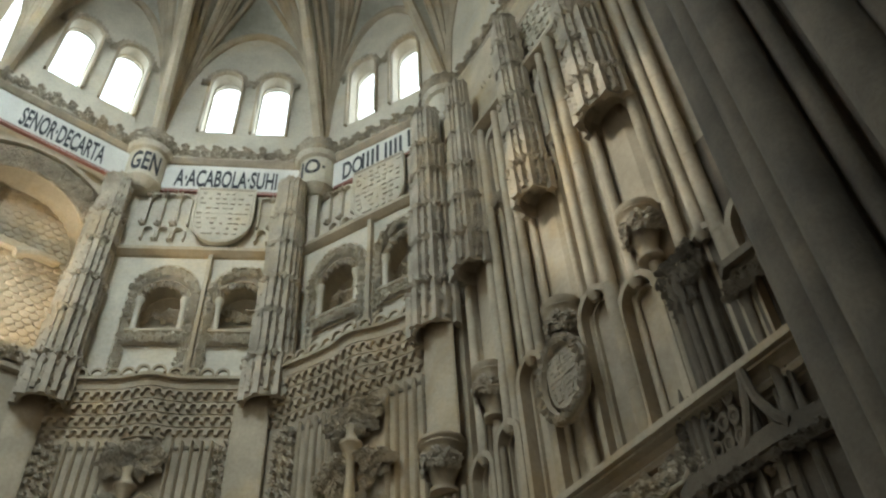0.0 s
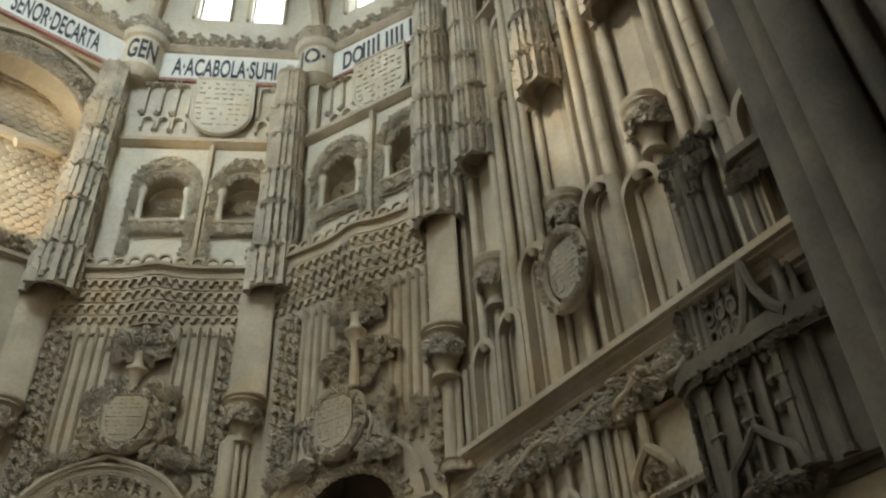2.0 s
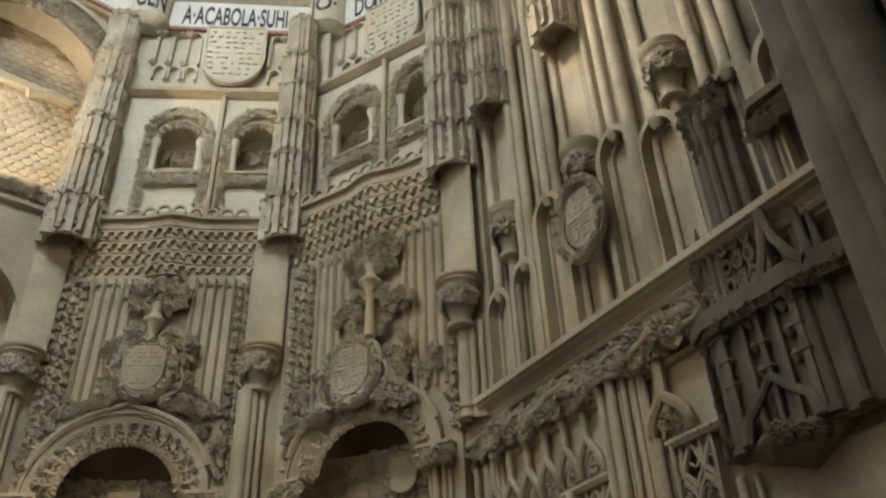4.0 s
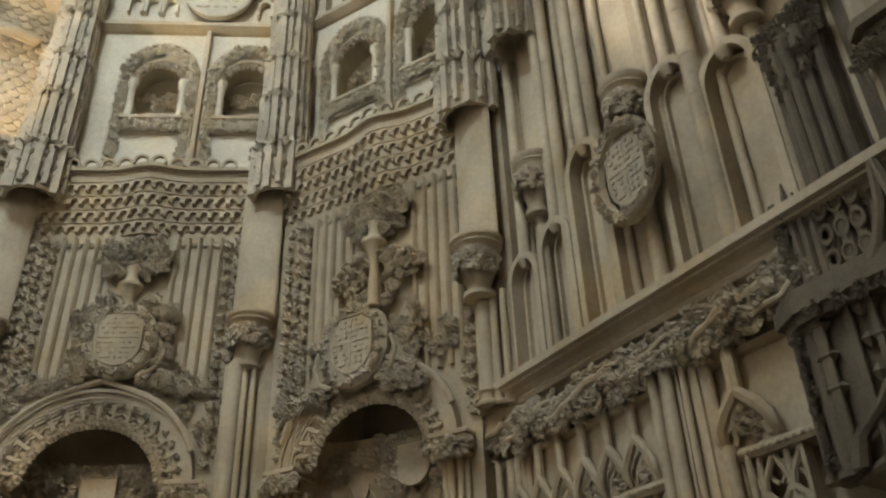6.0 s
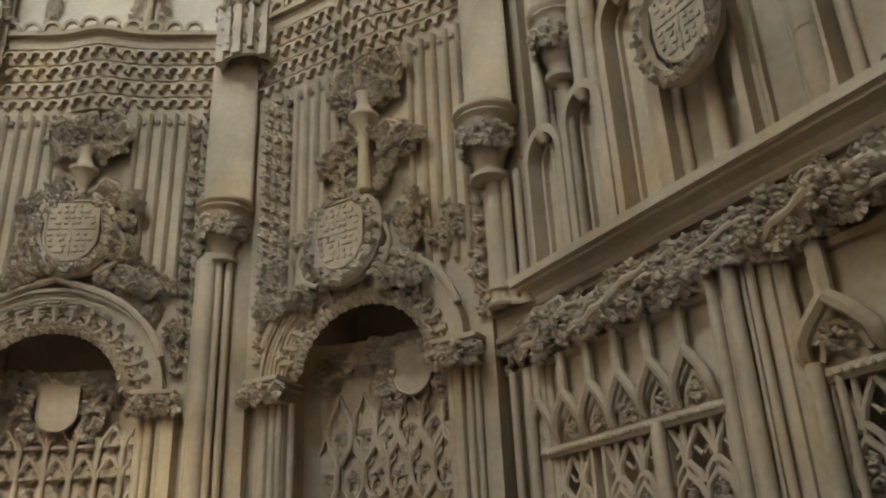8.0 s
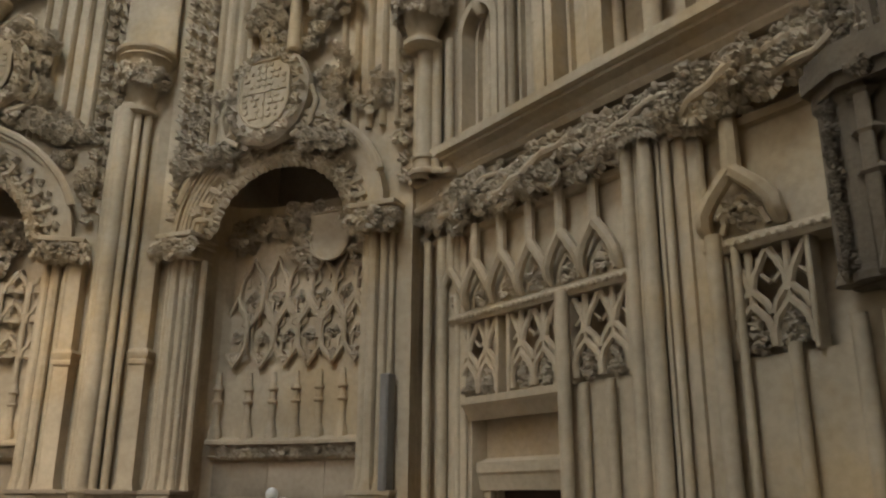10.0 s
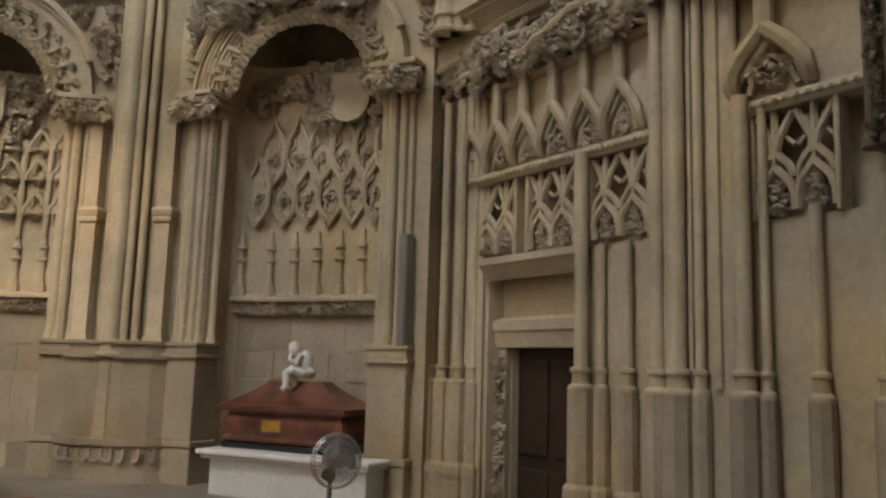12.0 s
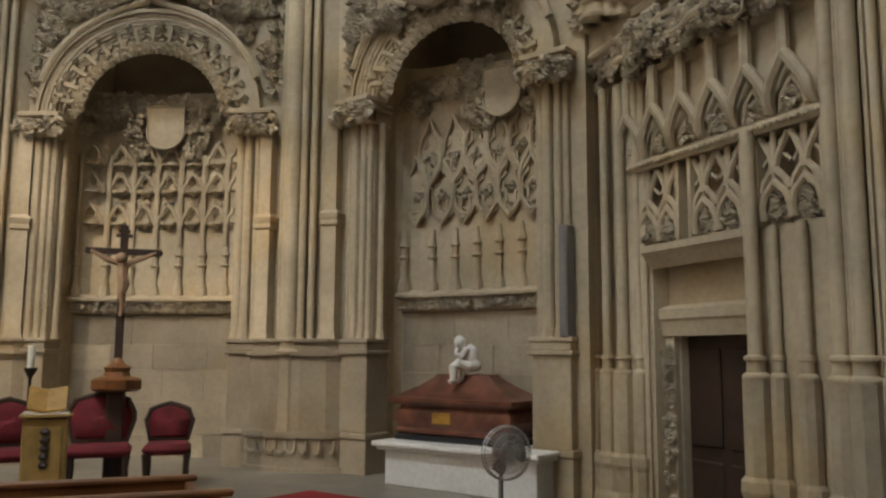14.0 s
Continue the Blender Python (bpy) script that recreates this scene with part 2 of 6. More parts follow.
# ---- carved pieces, each mesh shared by its repeats; they face -y ----
def rosette_mesh(petals, name, seed):
    rnd = random.Random(seed)
    bm = bmesh.new()
    n = petals * 3
    rings = []
    for r, hgt, amp in ((0.16, 0.42, 0.0), (0.42, 0.30, 0.06), (0.75, 0.52, 0.16), (1.0, 0.18, 0.18), (0.9, -0.1, 0.15)):
        rings.append([bm.verts.new(((r + amp * math.cos(k * 2 * math.pi / 3)) * math.cos(2 * math.pi * k / n), -(hgt * (1 + 0.5 * math.cos(k * 2 * math.pi / 3) * (r > 0.3)) + rnd.uniform(-0.06, 0.06)), (r + amp * math.cos(k * 2 * math.pi / 3)) * math.sin(2 * math.pi * k / n))) for k in range(n)])
    for a, b in zip(rings[:-1], rings[1:]):
        for k in range(n):
            bm.faces.new((a[k], a[(k + 1) % n], b[(k + 1) % n], b[k]))
    bm.faces.new(rings[0][::-1])
    bmesh.ops.recalc_face_normals(bm, faces=bm.faces[:])
    return mesh_of(name, bm, CARVED, True)


def leaf(bm, m, lobes=5, curl=0.5):
    """One curled, lobed leaf, about one unit long, added at the pose m."""
    n = lobes * 4
    mid = bm.verts.new(m @ Vector((0, -0.30, 0.35)))
    inner, outer = [], []
    for k in range(n + 1):
        a = radians(-60 + 300 * k / n)
        r = 0.42 + 0.22 * abs(math.cos(lobes * math.pi * k / n))
        x, z = r * math.cos(a), 0.45 + r * math.sin(a)
        inner.append(bm.verts.new(m @ Vector((x * 0.55, -0.34 + 0.06 * math.cos(k * math.pi), 0.4 + (z - 0.4) * 0.55))))
        outer.append(bm.verts.new(m @ Vector((x, -0.05 - curl * max(0, z - 0.3) ** 2 * 0.6, z))))
    for k in range(n):
        bm.faces.new((mid, inner[k], inner[k + 1]))
        bm.faces.new((inner[k], outer[k], outer[k + 1], inner[k + 1]))


def foliage_mesh(seed, name="foliage"):
    rnd = random.Random(seed)
    bm = bmesh.new()
    for k in range(7):
        a = 2 * math.pi * k / 7 + rnd.uniform(-0.3, 0.3)
        m = pose(0.28 * math.cos(a), -0.05 - 0.25 * rnd.random(), 0.28 * math.sin(a), rnd.uniform(-35, 20), math.degrees(-a) + 90 + rnd.uniform(-25, 25), 0) @ Matrix.Scale(rnd.uniform(0.6, 0.95), 4)
        leaf(bm, m, rnd.choice((3, 5, 5)), rnd.uniform(0.2, 0.9))
    for k in range(3):
        bmesh.ops.create_icosphere(bm, subdivisions=1, radius=rnd.uniform(0.14, 0.24), matrix=Matrix.Translation((rnd.uniform(-0.3, 0.3), -0.45, rnd.uniform(-0.3, 0.3))))
    return mesh_of(name, bm, CARVED, True)


def scroll_mesh(seed, name="scroll"):
    """A curling stem that ends in a leaf."""
    rnd = random.Random(seed)
    bm = bmesh.new()
    pts, rr = [], []
    for k in range(15):
        a = k * 0.46
        r = 0.95 - 0.055 * k
        pts.append((r * math.cos(a), -0.22 - 0.012 * k, r * math.sin(a)))
        rr.append(0.15 - 0.005 * k)
    tube(bm, pts, rr, 6)
    for k in (1, 4, 6, 9, 12):
        x, y, z = pts[k]
        leaf(bm, pose(x, y - 0.05, z, -15, rnd.uniform(0, 360), 0) @ Matrix.Scale(rnd.uniform(0.45, 0.7), 4), 5, 0.7)
    bmesh.ops.create_icosphere(bm, subdivisions=1, radius=0.25, matrix=Matrix.Translation((0.05, -0.35, 0.05)))
    return mesh_of(name, bm, CARVED, True)


ROSETTES = [rosette_mesh(5, "rosette", 3), rosette_mesh(6, "rosette", 4), rosette_mesh(4, "rosette", 5)]
FOLIAGE = [foliage_mesh(s) for s in range(5)]
SCROLLS = [scroll_mesh(s) for s in range(2)]
PALE = [foliage_mesh(s, "pale_foliage") for s in range(8, 11)]
for me in PALE:
    me.materials.clear()
    me.materials.append(WHITESTONE)
# shrine leaves in the stone darkened for shade
SHADELEAVES = [foliage_mesh(s, "shade_toned_foliage") for s in range(5, 8)]
for me in SHADELEAVES:
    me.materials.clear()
    me.materials.append(SHADESTONE)
rng = random.Random(11)


def put(me, parent, name, x, y, z, s, spin=None, tilt=0.0):
    a = rng.uniform(0, 360) if spin is None else spin
    return piece(name, me, parent, pose(x, y, z, tilt, a, 0) @ Matrix.Diagonal((s * rng.uniform(0.9, 1.1), s * rng.uniform(1.2, 1.7), s * rng.uniform(0.9, 1.1), 1)))


# ---- plan: corners of the ten-sided chapel at three heights ----
LOW = [(-11.42, 10.93), (-8.17, 13.39), (-3.55, 13.55), (0.31, 11.18), (4.077, 5.007)]
MID = [(-11.00, 10.95), (-7.76, 13.42), (-3.14, 13.66), (0.42, 11.40), (4.15, 5.05)]
HIGH = [(-10.60, 10.95), (-7.38, 13.45), (-2.76, 13.78), (0.80, 11.68), (4.25, 5.10)]
REST = [(3.20, 2.70), (-3.13, -1.30), (-7.75, -1.10), (-11.6, 1.4), (-13.6, 6.35)]


EAST = ((0.376, 11.497), (4.077, 5.007))


def face(a, b):
    """The pose whose x runs along the wall, y out through it, z up; and the wall's length."""
    d = Vector((b[0] - a[0], b[1] - a[1]))
    return pose(a[0], a[1], 0, 0, 0, math.degrees(math.atan2(d.y, d.x))), d.length

def knots(pairs):
    """A function that runs straight from knot to knot."""
    xs, ys = [p[0] for p in pairs], [p[1] for p in pairs]
    return lambda v: float(np.interp(v, xs, ys)) if xs[0] <= v <= xs[-1] else v + (ys[0] - xs[0] if v < xs[0] else ys[-1] - xs[-1])


def respace(top, fu, fz, fy=lambda y: y, skip=()):
    """Set out the bays of a wall anew: slender parts keep their girth, long ones stretch."""
    for ob in top.children_recursive if top.data is None else [top, *top.children_recursive]:
        if ob.name.split(".")[0] in skip or (ob.parent and ob.parent.name.split(".")[0] in skip):
            continue
        if ob.data.users > 1:
            x, y, z = ob.location
            ob.location = (fu(x, z), fy(y), fz(z))
            continue
        co = [v.co for v in ob.data.vertices]
        lo, hi = min(c.x for c in co), max(c.x for c in co)
        zm = (min(c.z for c in co) + max(c.z for c in co)) / 2
        shift = fu((lo + hi) / 2, zm) - (lo + hi) / 2
        for c in co:
            c.x = c.x + shift if hi - lo < 0.75 else fu(c.x, zm)
            c.y, c.z = fy(c.y), fz(c.z)
        ob.data.update()


# ---- shared small pieces ----
def arch_piece(name, w, h, d, t, mat=None):
    """A little round-headed frame w wide, h high, proud by d."""
    bm = bmesh.new()
    r = w / 2 - t
    path = [(r, 0)] + arc(0, h - w / 2, r, r, 8) + [(-r, 0)]
    band(bm, path, -d, 0.0, -t)
    return mesh_of(name, bm, mat or STONE, True)


def shaft_prof(r, z0, z1, base=1.0):
    """A clustered-pier shaft with its high moulded base."""
    return [(r * 1.72, z0), (r * 1.85, z0 + 0.02), (r * 1.85, z0 + 0.045), (r * 1.62, z0 + 0.065), (r * 1.30, z0 + 0.075), (r * 1.22, z0 + 0.15), (r * 1.28, z0 + 0.185), (r * 1.55, z0 + 0.195), (r * 1.58, z0 + 0.215), (r * 1.5, z0 + 0.235), (r * 1.06, z0 + 0.242), (r, z0 + 0.26), (r, z1)]


SCALLOP = arch_piece("scallop", 0.205, 0.165, 0.10, 0.036)
CREST = arch_piece("cresting", 0.30, 0.20, 0.07, 0.05)


def cusp_mesh():
    """A hanging three-pointed cusp of an arch."""
    bm = bmesh.new()
    tube(bm, [(0, 0, 0.06), (0, 0, -0.10)], [0.05, 0.03], 6)
    for s in (-1, 1):
        tube(bm, [(0, 0, -0.01), (s * 0.06, 0, -0.03), (s * 0.10, 0, 0.0)], [0.03, 0.026, 0.012], 5)
    for x, z, a in ((0, -0.10, 180), (-0.06, -0.09, 215), (0.06, -0.09, 145)):
        leaf(bm, pose(x, 0.02, z, 0, a, 0) @ Matrix.Scale(0.17, 4), 3, 0.4)
    bmesh.ops.create_icosphere(bm, subdivisions=1, radius=0.045, matrix=Matrix.Translation((0, -0.02, -0.12)))
    return mesh_of("cusp", bm, STONE, True)


CUSP = cusp_mesh()


def shield(bm, x, z, w, h, y, d, plain=False):
    """A heater shield, top at z + h, with a raised rim and quartered field."""
    pts = [(x - w / 2, z + h), (x - w / 2, z + h * 0.42)] + [(x - w / 2 * math.cos(radians(a)), z + h * 0.42 - h * 0.42 * math.sin(radians(a))) for a in range(15, 180, 15)] + [(x + w / 2, z + h * 0.42), (x + w / 2, z + h)]
    front = [bm.verts.new((px, y - d, pz)) for px, pz in pts]
    back = [bm.verts.new((px, y, pz)) for px, pz in pts]
    n = len(pts)
    bm.faces.new(front)
    for i in range(n):
        bm.faces.new((back[i], back[(i + 1) % n], front[(i + 1) % n], front[i]))
    tube(bm, [(px, y - d, pz) for px, pz in pts], w * 0.035, 5, closed=True)
    if plain:
        bmesh.ops.recalc_face_normals(bm, faces=bm.faces[:])
        return
    box(bm, x - w * 0.012, x + w * 0.012, y - d - 0.012, y - d, z + h * 0.08, z + h * 0.96)
    box(bm, x - w * 0.47, x + w * 0.47, y - d - 0.012, y - d, z + h * 0.52, z + h * 0.56)
    r = random.Random(5)
    for row in range(9):
        for k in range(7):
            px, pz = x + (-0.39 + 0.13 * k + r.uniform(-0.02, 0.02)) * w, z + (0.16 + 0.095 * row) * h
            if abs(px - x) < 0.44 * w * min(1, 0.45 + 1.6 * (pz - z) / h) and r.random() < 0.8:
                box(bm, px - w * r.uniform(0.02, 0.055), px + w * r.uniform(0.02, 0.055), y - d - w * 0.03, y - d + 0.004, pz - h * 0.022, pz + h * r.uniform(0.01, 0.03))
    bmesh.ops.recalc_face_normals(bm, faces=bm.faces[:])


def wreath(bm, x, z, rx, rz, y, t):
    pts = [(x + rx * math.cos(a), y, z + rz * math.sin(a)) for a in [2 * math.pi * k / 28 for k in range(28)]]
    tube(bm, pts, [t * (1 + 0.18 * (k % 2)) for k in range(28)], 7, closed=True)


# ---- lower walls with the arched tomb recesses ----
def tomb_wall(name, a, b, uc, hw, rise, label, seed, zw):
    m, L = face(a, b)
    zs = 5.28
    uf = 2.42 if seed == 1 else 2.58
    bm = bmesh.new()
    end = L if seed == 1 else 4.20
    pierced(bm, 0, end, 0.0, 9.9, [(uc - hw, uc + hw, 0.0, zs, rise)], 0.30)
    if end < L:
        pierced(bm, end, L, 5.9, 9.9, [], 0.30)
        quad(bm, (end - 0.3, 0.32, 0.0), (L + 0.6, 0.32, 0.0), (L + 0.6, 0.32, 9.9), (end - 0.3, 0.32, 9.9))
        quad(bm, (end, 0.0, 0.0), (end, 0.32, 0.0), (end, 0.32, 5.9), (end, 0.0, 5.9))
    wall = part(name, bm, STONE, None, label, False)
    wall.matrix_world = m
    tagged(wall, label, "wall", kind="structure")
    r = random.Random(seed)
    dep = 0.58

    def back(u):
        s = min(1.0, abs((u - uc) / (hw + 0.06)))
        return 0.28 + dep * (1 - s ** 3.0) ** (1 / 3.0)
    us = [uc - (hw + 0.06) * math.cos(math.pi * i / 20) for i in range(21)]
    # recess: curved stone back with a half dome of small vaults
    bm = bmesh.new()
    for ua, ub in zip(us[:-1], us[1:]):
        quad(bm, (ua, back(ua), 0), (ub, back(ub), 0), (ub, back(ub), 5.9), (ua, back(ua), 5.9))
        quad(bm, (ua, back(ua), 5.9), (ub, back(ub), 5.9), (ub, 1.76, 5.9), (ua, 1.76, 5.9))
    quad(bm, (uc - hw - 0.2, 0.29, 6.95), (uc - hw - 0.2, 1.76, 6.95), (uc + hw + 0.2, 1.76, 6.95), (uc + hw + 0.2, 0.29, 6.95))
    for sgn in (-1, 1):
        u = uc + sgn * (hw + 0.1)
        quad(bm, (u, 0.28, 0), (u, 1.76, 0), (u, 1.76, 7), (u, 0.28, 7))
    part("recess_back", bm, STONE, wall, "", False)
    bm = bmesh.new()
    box(bm, -0.3, L + 0.3, 1.75, 2.1, 0, 10.2)
    part("outer_wall", bm, GREYSTONE, wall, "", False)
    # ashlar blocks under the ledge
    z = 0.02
    for row, hgt in enumerate((0.5, 0.44, 0.52, 0.40, 0.46)):
        u = uc - hw + 0.02 - (0.35 if row % 2 else 0)
        while u < uc + hw - 0.05:
            w = r.uniform(0.55, 0.85)
            ua, ub = max(uc - hw + 0.02, u), min(uc + hw - 0.02, u + w)
            if ub - ua > 0.08:
                bm = bmesh.new()
                n = 4
                pr = r.uniform(0.008, 0.02)
                top = [(ua + 0.006 + (ub - ua - 0.012) * i / n) for i in range(n + 1)]
                prism(bm, [(t, back(t) + 0.03) for t in reversed(top)] + [(t, back(t) - pr) for t in top], z + 0.006, z + hgt - 0.006)
                bmesh.ops.recalc_face_normals(bm, faces=bm.faces[:])
                part("ashlar_block", bm, STONE if r.random() < 0.16 else GREYSTONE, wall, "", False)
            u += w
        z += hgt
    # carved ledge
    bm = bmesh.new()
    vs = [uc - hw + 0.01 + (2 * hw - 0.02) * k / 24 for k in range(25)]
    sect = ((0.02, 2.36), (-0.06, 2.36), (-0.10, 2.40), (-0.05, 2.42), (-0.05, 2.53), (-0.17, 2.55), (-0.17, 2.59), (-0.08, 2.63), (0.02, 2.66))
    for ua, ub in zip(vs[:-1], vs[1:]):
        for (ya, za), (yb, zb) in zip(sect[:-1], sect[1:]):
            quad(bm, (ua, back(ua) + ya, za), (ub, back(ub) + ya, za), (ub, back(ub) + yb, zb), (ua, back(ua) + yb, zb))
    bmesh.ops.remove_doubles(bm, verts=bm.verts[:], dist=1e-4)
    bmesh.ops.recalc_face_normals(bm, faces=bm.faces[:])
    part("carved_ledge", bm, STONE, wall, "", False)
    for i in range(15):
        u = uc - hw + 0.12 + (2 * hw - 0.24) * i / 14
        put(FOLIAGE[i % 5], wall, "ledge_leaf", u, back(u) - 0.06, 2.47, 0.10)
    # sloped sill and colonnettes
    bm = bmesh.new()
    lathe(bm, [(0.085, 0), (0.085, 0.10), (0.06, 0.16), (0.045, 0.20), (0.045, 0.44), (0.07, 0.46), (0.07, 0.48), (0.045, 0.50), (0.045, 0.60), (0.07, 0.62), (0.07, 0.645), (0.04, 0.68), (0.032, 0.85)], segs=8)
    col = mesh_of("colonnette", bm, STONE, True)
    cw = 2 * hw / 7.0
    bm = bmesh.new()
    loop = [(0, 0), (cw * 0.22, 0.10), (cw * 0.46, 0.22), (cw * 0.5, 0.36), (cw * 0.5, 0.52), (cw * 0.40, 0.66), (cw * 0.16, 0.78), (0, 0.92)]
    tube(bm, [(x, -0.05, z) for x, z in loop] + [(-x, -0.05, z) for x, z in reversed(loop[1:-1])], 0.034, 6, closed=True)
    for s in (-1, 1):
        tube(bm, [(s * cw * 0.46, -0.02, 0.50), (s * cw * 0.2, -0.02, 0.56), (s * cw * 0.26, -0.02, 0.68)], 0.022, 5)
        tube(bm, [(s * cw * 0.46, -0.02, 0.36), (s * cw * 0.2, -0.02, 0.32), (s * cw * 0.22, -0.02, 0.20)], 0.022, 5)
    cell = mesh_of("tracery_cell", bm, STONE, True)
    if seed == 2:
        for k, zz in enumerate((3.45, 4.02)):
            for i in range(7 - k):
                u = uc - hw + cw * (i + 0.5 + 0.5 * k)
                piece("tracery_cell", cell, wall, pose(u, back(u) - 0.01, zz))
                put(FOLIAGE[(i + k) % 5], wall, "tracery_leaf", u, back(u) + 0.01, zz + 0.42, 0.10)
                put(ROSETTES[i % 3], wall, "tracery_boss", u, back(u) - 0.03, zz + 0.12, 0.075)
    if seed == 1:
        head = bmesh.new()
        h = cw / 2
        for s in (-1, 1):
            tube(head, [(s * h * 0.86, -0.02, 0.0), (s * h * 0.80, -0.03, 0.10), (s * h * 0.50, -0.04, 0.15), (s * h * 0.42, -0.04, 0.21), (0, -0.05, 0.29)], 0.03, 6)
            tube(head, [(s * h * 0.50, -0.02, 0.15), (s * h * 0.25, -0.02, 0.11)], [0.03, 0.012], 5)
        lathe(head, [(0.03, -0.07), (0.07, -0.02), (h * 0.72, 0.0), (h * 0.72, 0.035), (0.04, 0.05)], 0, 0, 8)
        head = mesh_of("trefoil_head", head, STONE, True)
        for i in range(8):
            u = uc - hw + 0.04 + (2 * hw - 0.08) * i / 7
            bm = bmesh.new()
            tube(bm, [(u, back(u) - 0.05, 3.30), (u, back(u) - 0.05, 4.80)], 0.038, 7)
            part("tracery_mullion", bm, STONE, wall)
        for i in range(7):
            u = uc - hw + 2 * hw * (i + 0.5) / 7
            for k, zz in enumerate((3.62, 4.14, 4.62)):
                piece("trefoil_head", head, wall, pose(u, back(u) - 0.03, zz))
                put(FOLIAGE[(i + k) % 5], wall, "tracery_leaf", u, back(u) - 0.03, zz + 0.33, 0.07)
    for i in range(8):
        u = uc - hw + 0.03 + (2 * hw - 0.06) * i / 7
        piece("colonnette", col, wall, pose(u, back(u) - 0.03, 2.62))
    # shield with carved supporters, and the hanging vault above it
    sh = uc - 0.04 if seed == 1 else uc + 0.34
    bm = bmesh.new()
    shield(bm, sh, 4.88, 0.56, 0.74, back(sh) - 0.14, 0.09, True)
    part("recess_shield", bm, STONE, wall, "plain pale stone shield")
    for s in (-1, 1):
        for k in range(3):
            put(FOLIAGE[k], wall, "supporter_carving", sh + s * (0.40 + 0.13 * (k % 2)), back(sh) - 0.07, 4.92 + 0.22 * k, 0.17)
    for row in range(2):
        for i in range(13):
            s = (i + 0.5 * (row % 2)) / 12.5 * 2 - 1
            u = uc + s * (hw - 0.06)
            put(FOLIAGE[(i + row) % 5], wall, "vault_carving", u, back(u) - 0.03 - 0.07 * row, 5.55 + 0.2 * row - 0.25 * s * s + r.uniform(-0.16, 0.12), r.uniform(0.09, 0.15))
    for i in range(9 if seed == 1 else 5):
        u = uc - (hw - 0.2) + (2 * hw - 0.4) * i / (8 if seed == 1 else 4)
        put(FOLIAGE[i % 5], wall, "vault_carving", u, back(u) - 0.05, 5.45 + r.uniform(-0.10, 0.25), r.uniform(0.14, 0.24))
    # arch: capitals, mouldings, hanging cusps, ogee hood
    for s in (-1, 1):
        x = uc + s * (hw + 0.22)
        bm = bmesh.new()
        for w, d, za, zb in ((0.24, 0.20, 4.88, 4.94), (0.20, 0.15, 4.94, 5.10), (0.27, 0.23, 5.10, 5.16), (0.30, 0.27, 5.20, 5.28), (0.26, 0.22, 5.16, 5.20)):
            box(bm, x - w, x + w, -d, 0.29, za, zb, 0.012)
        cap = part("arch_capital", bm, STONE, wall)
        for k in range(5):
            put(FOLIAGE[k], cap, "capital_leaf", x - 0.24 + 0.12 * k, -0.18, 5.02, 0.15)
        bm = bmesh.new()
        for dx, dy, rr in ((-0.16, -0.04, 0.05), (-0.05, -0.07, 0.065), (0.08, -0.06, 0.05), (0.17, -0.03, 0.04), (-s * 0.24, 0.12, 0.05)):
            lathe(bm, [(rr * 1.5, 1.95), (rr, 2.1), (rr, 4.9)], x + dx, dy, 8)
        part("jamb_shafts", bm, STONE, wall)
        for k in range(22):
            put(FOLIAGE[k % 5], wall, "jamb_leaf", uc + s * (hw + 0.075), -0.01, 2.1 + 0.125 * k, 0.062)
        bm = bmesh.new()
        for w, d, za, zb in ((0.27, 0.16, 0.0, 0.60), (0.29, 0.18, 0.60, 0.66), (0.24, 0.13, 0.66, 1.74), (0.28, 0.17, 1.74, 1.80), (0.25, 0.14, 1.80, 1.90), (0.27, 0.16, 1.90, 1.96)):
            box(bm, x - w, x + w, -d, 0.285, za, zb, 0.01)
        part("jamb_pedestal", bm, GREYSTONE if seed == 1 or s < 0 else STONE, wall, "", False)
    bm = bmesh.new()
    for off, y0, y1, wd in ((-0.01, 0.02, 0.2, 0.03), (0.02, -0.03, 0.1, 0.05), (0.07, -0.06, 0.1, 0.05), (0.12, -0.085, 0.1, 0.05), (0.17, -0.105, 0.1, 0.05), (0.22, -0.12, 0.1, 0.05), (0.27, -0.165, 0.0, 0.05)):
        band(bm, arc(uc, zs, hw + off, rise + off, 28), y0, y1, -wd)
    part("arch_moulding", bm, STONE, wall)
    bm = bmesh.new()
    for s in (-1, 1):
        p = []
        for k in range(14):
            aa = radians(18 + 72 * k / 13)
            x, zz = (hw + 0.34) * math.cos(aa), (rise + 0.36) * math.sin(aa)
            lift = max(0, (k - 9) / 4) ** 2 * 0.10
            p.append((uc + s * x * (1 - max(0, (k - 8) / 5) ** 2 * 0.2), -0.16, zs + zz + lift))
        tube(bm, p, 0.055, 7)
    part("ogee_hood", bm, STONE, wall)
    for i, (x, zz) in enumerate(arc(uc, zs, hw - 0.01, rise - 0.01, 16)[1:-1]):
        ang = math.degrees(math.atan2(zz - zs, x - uc)) - 90
        piece("cusp", CUSP, wall, pose(x, -0.01, zz, 0, -ang, 0) @ Matrix.Diagonal((1.15, 1.6, 1.15, 1)))
    for i, (x, zz) in enumerate(arc(uc, zs, hw + 0.10, rise + 0.10, 19)[1:-1] if seed == 1 else []):
        put(FOLIAGE[i % 5], wall, "arch_leaf", x, -0.075, zz, 0.06)
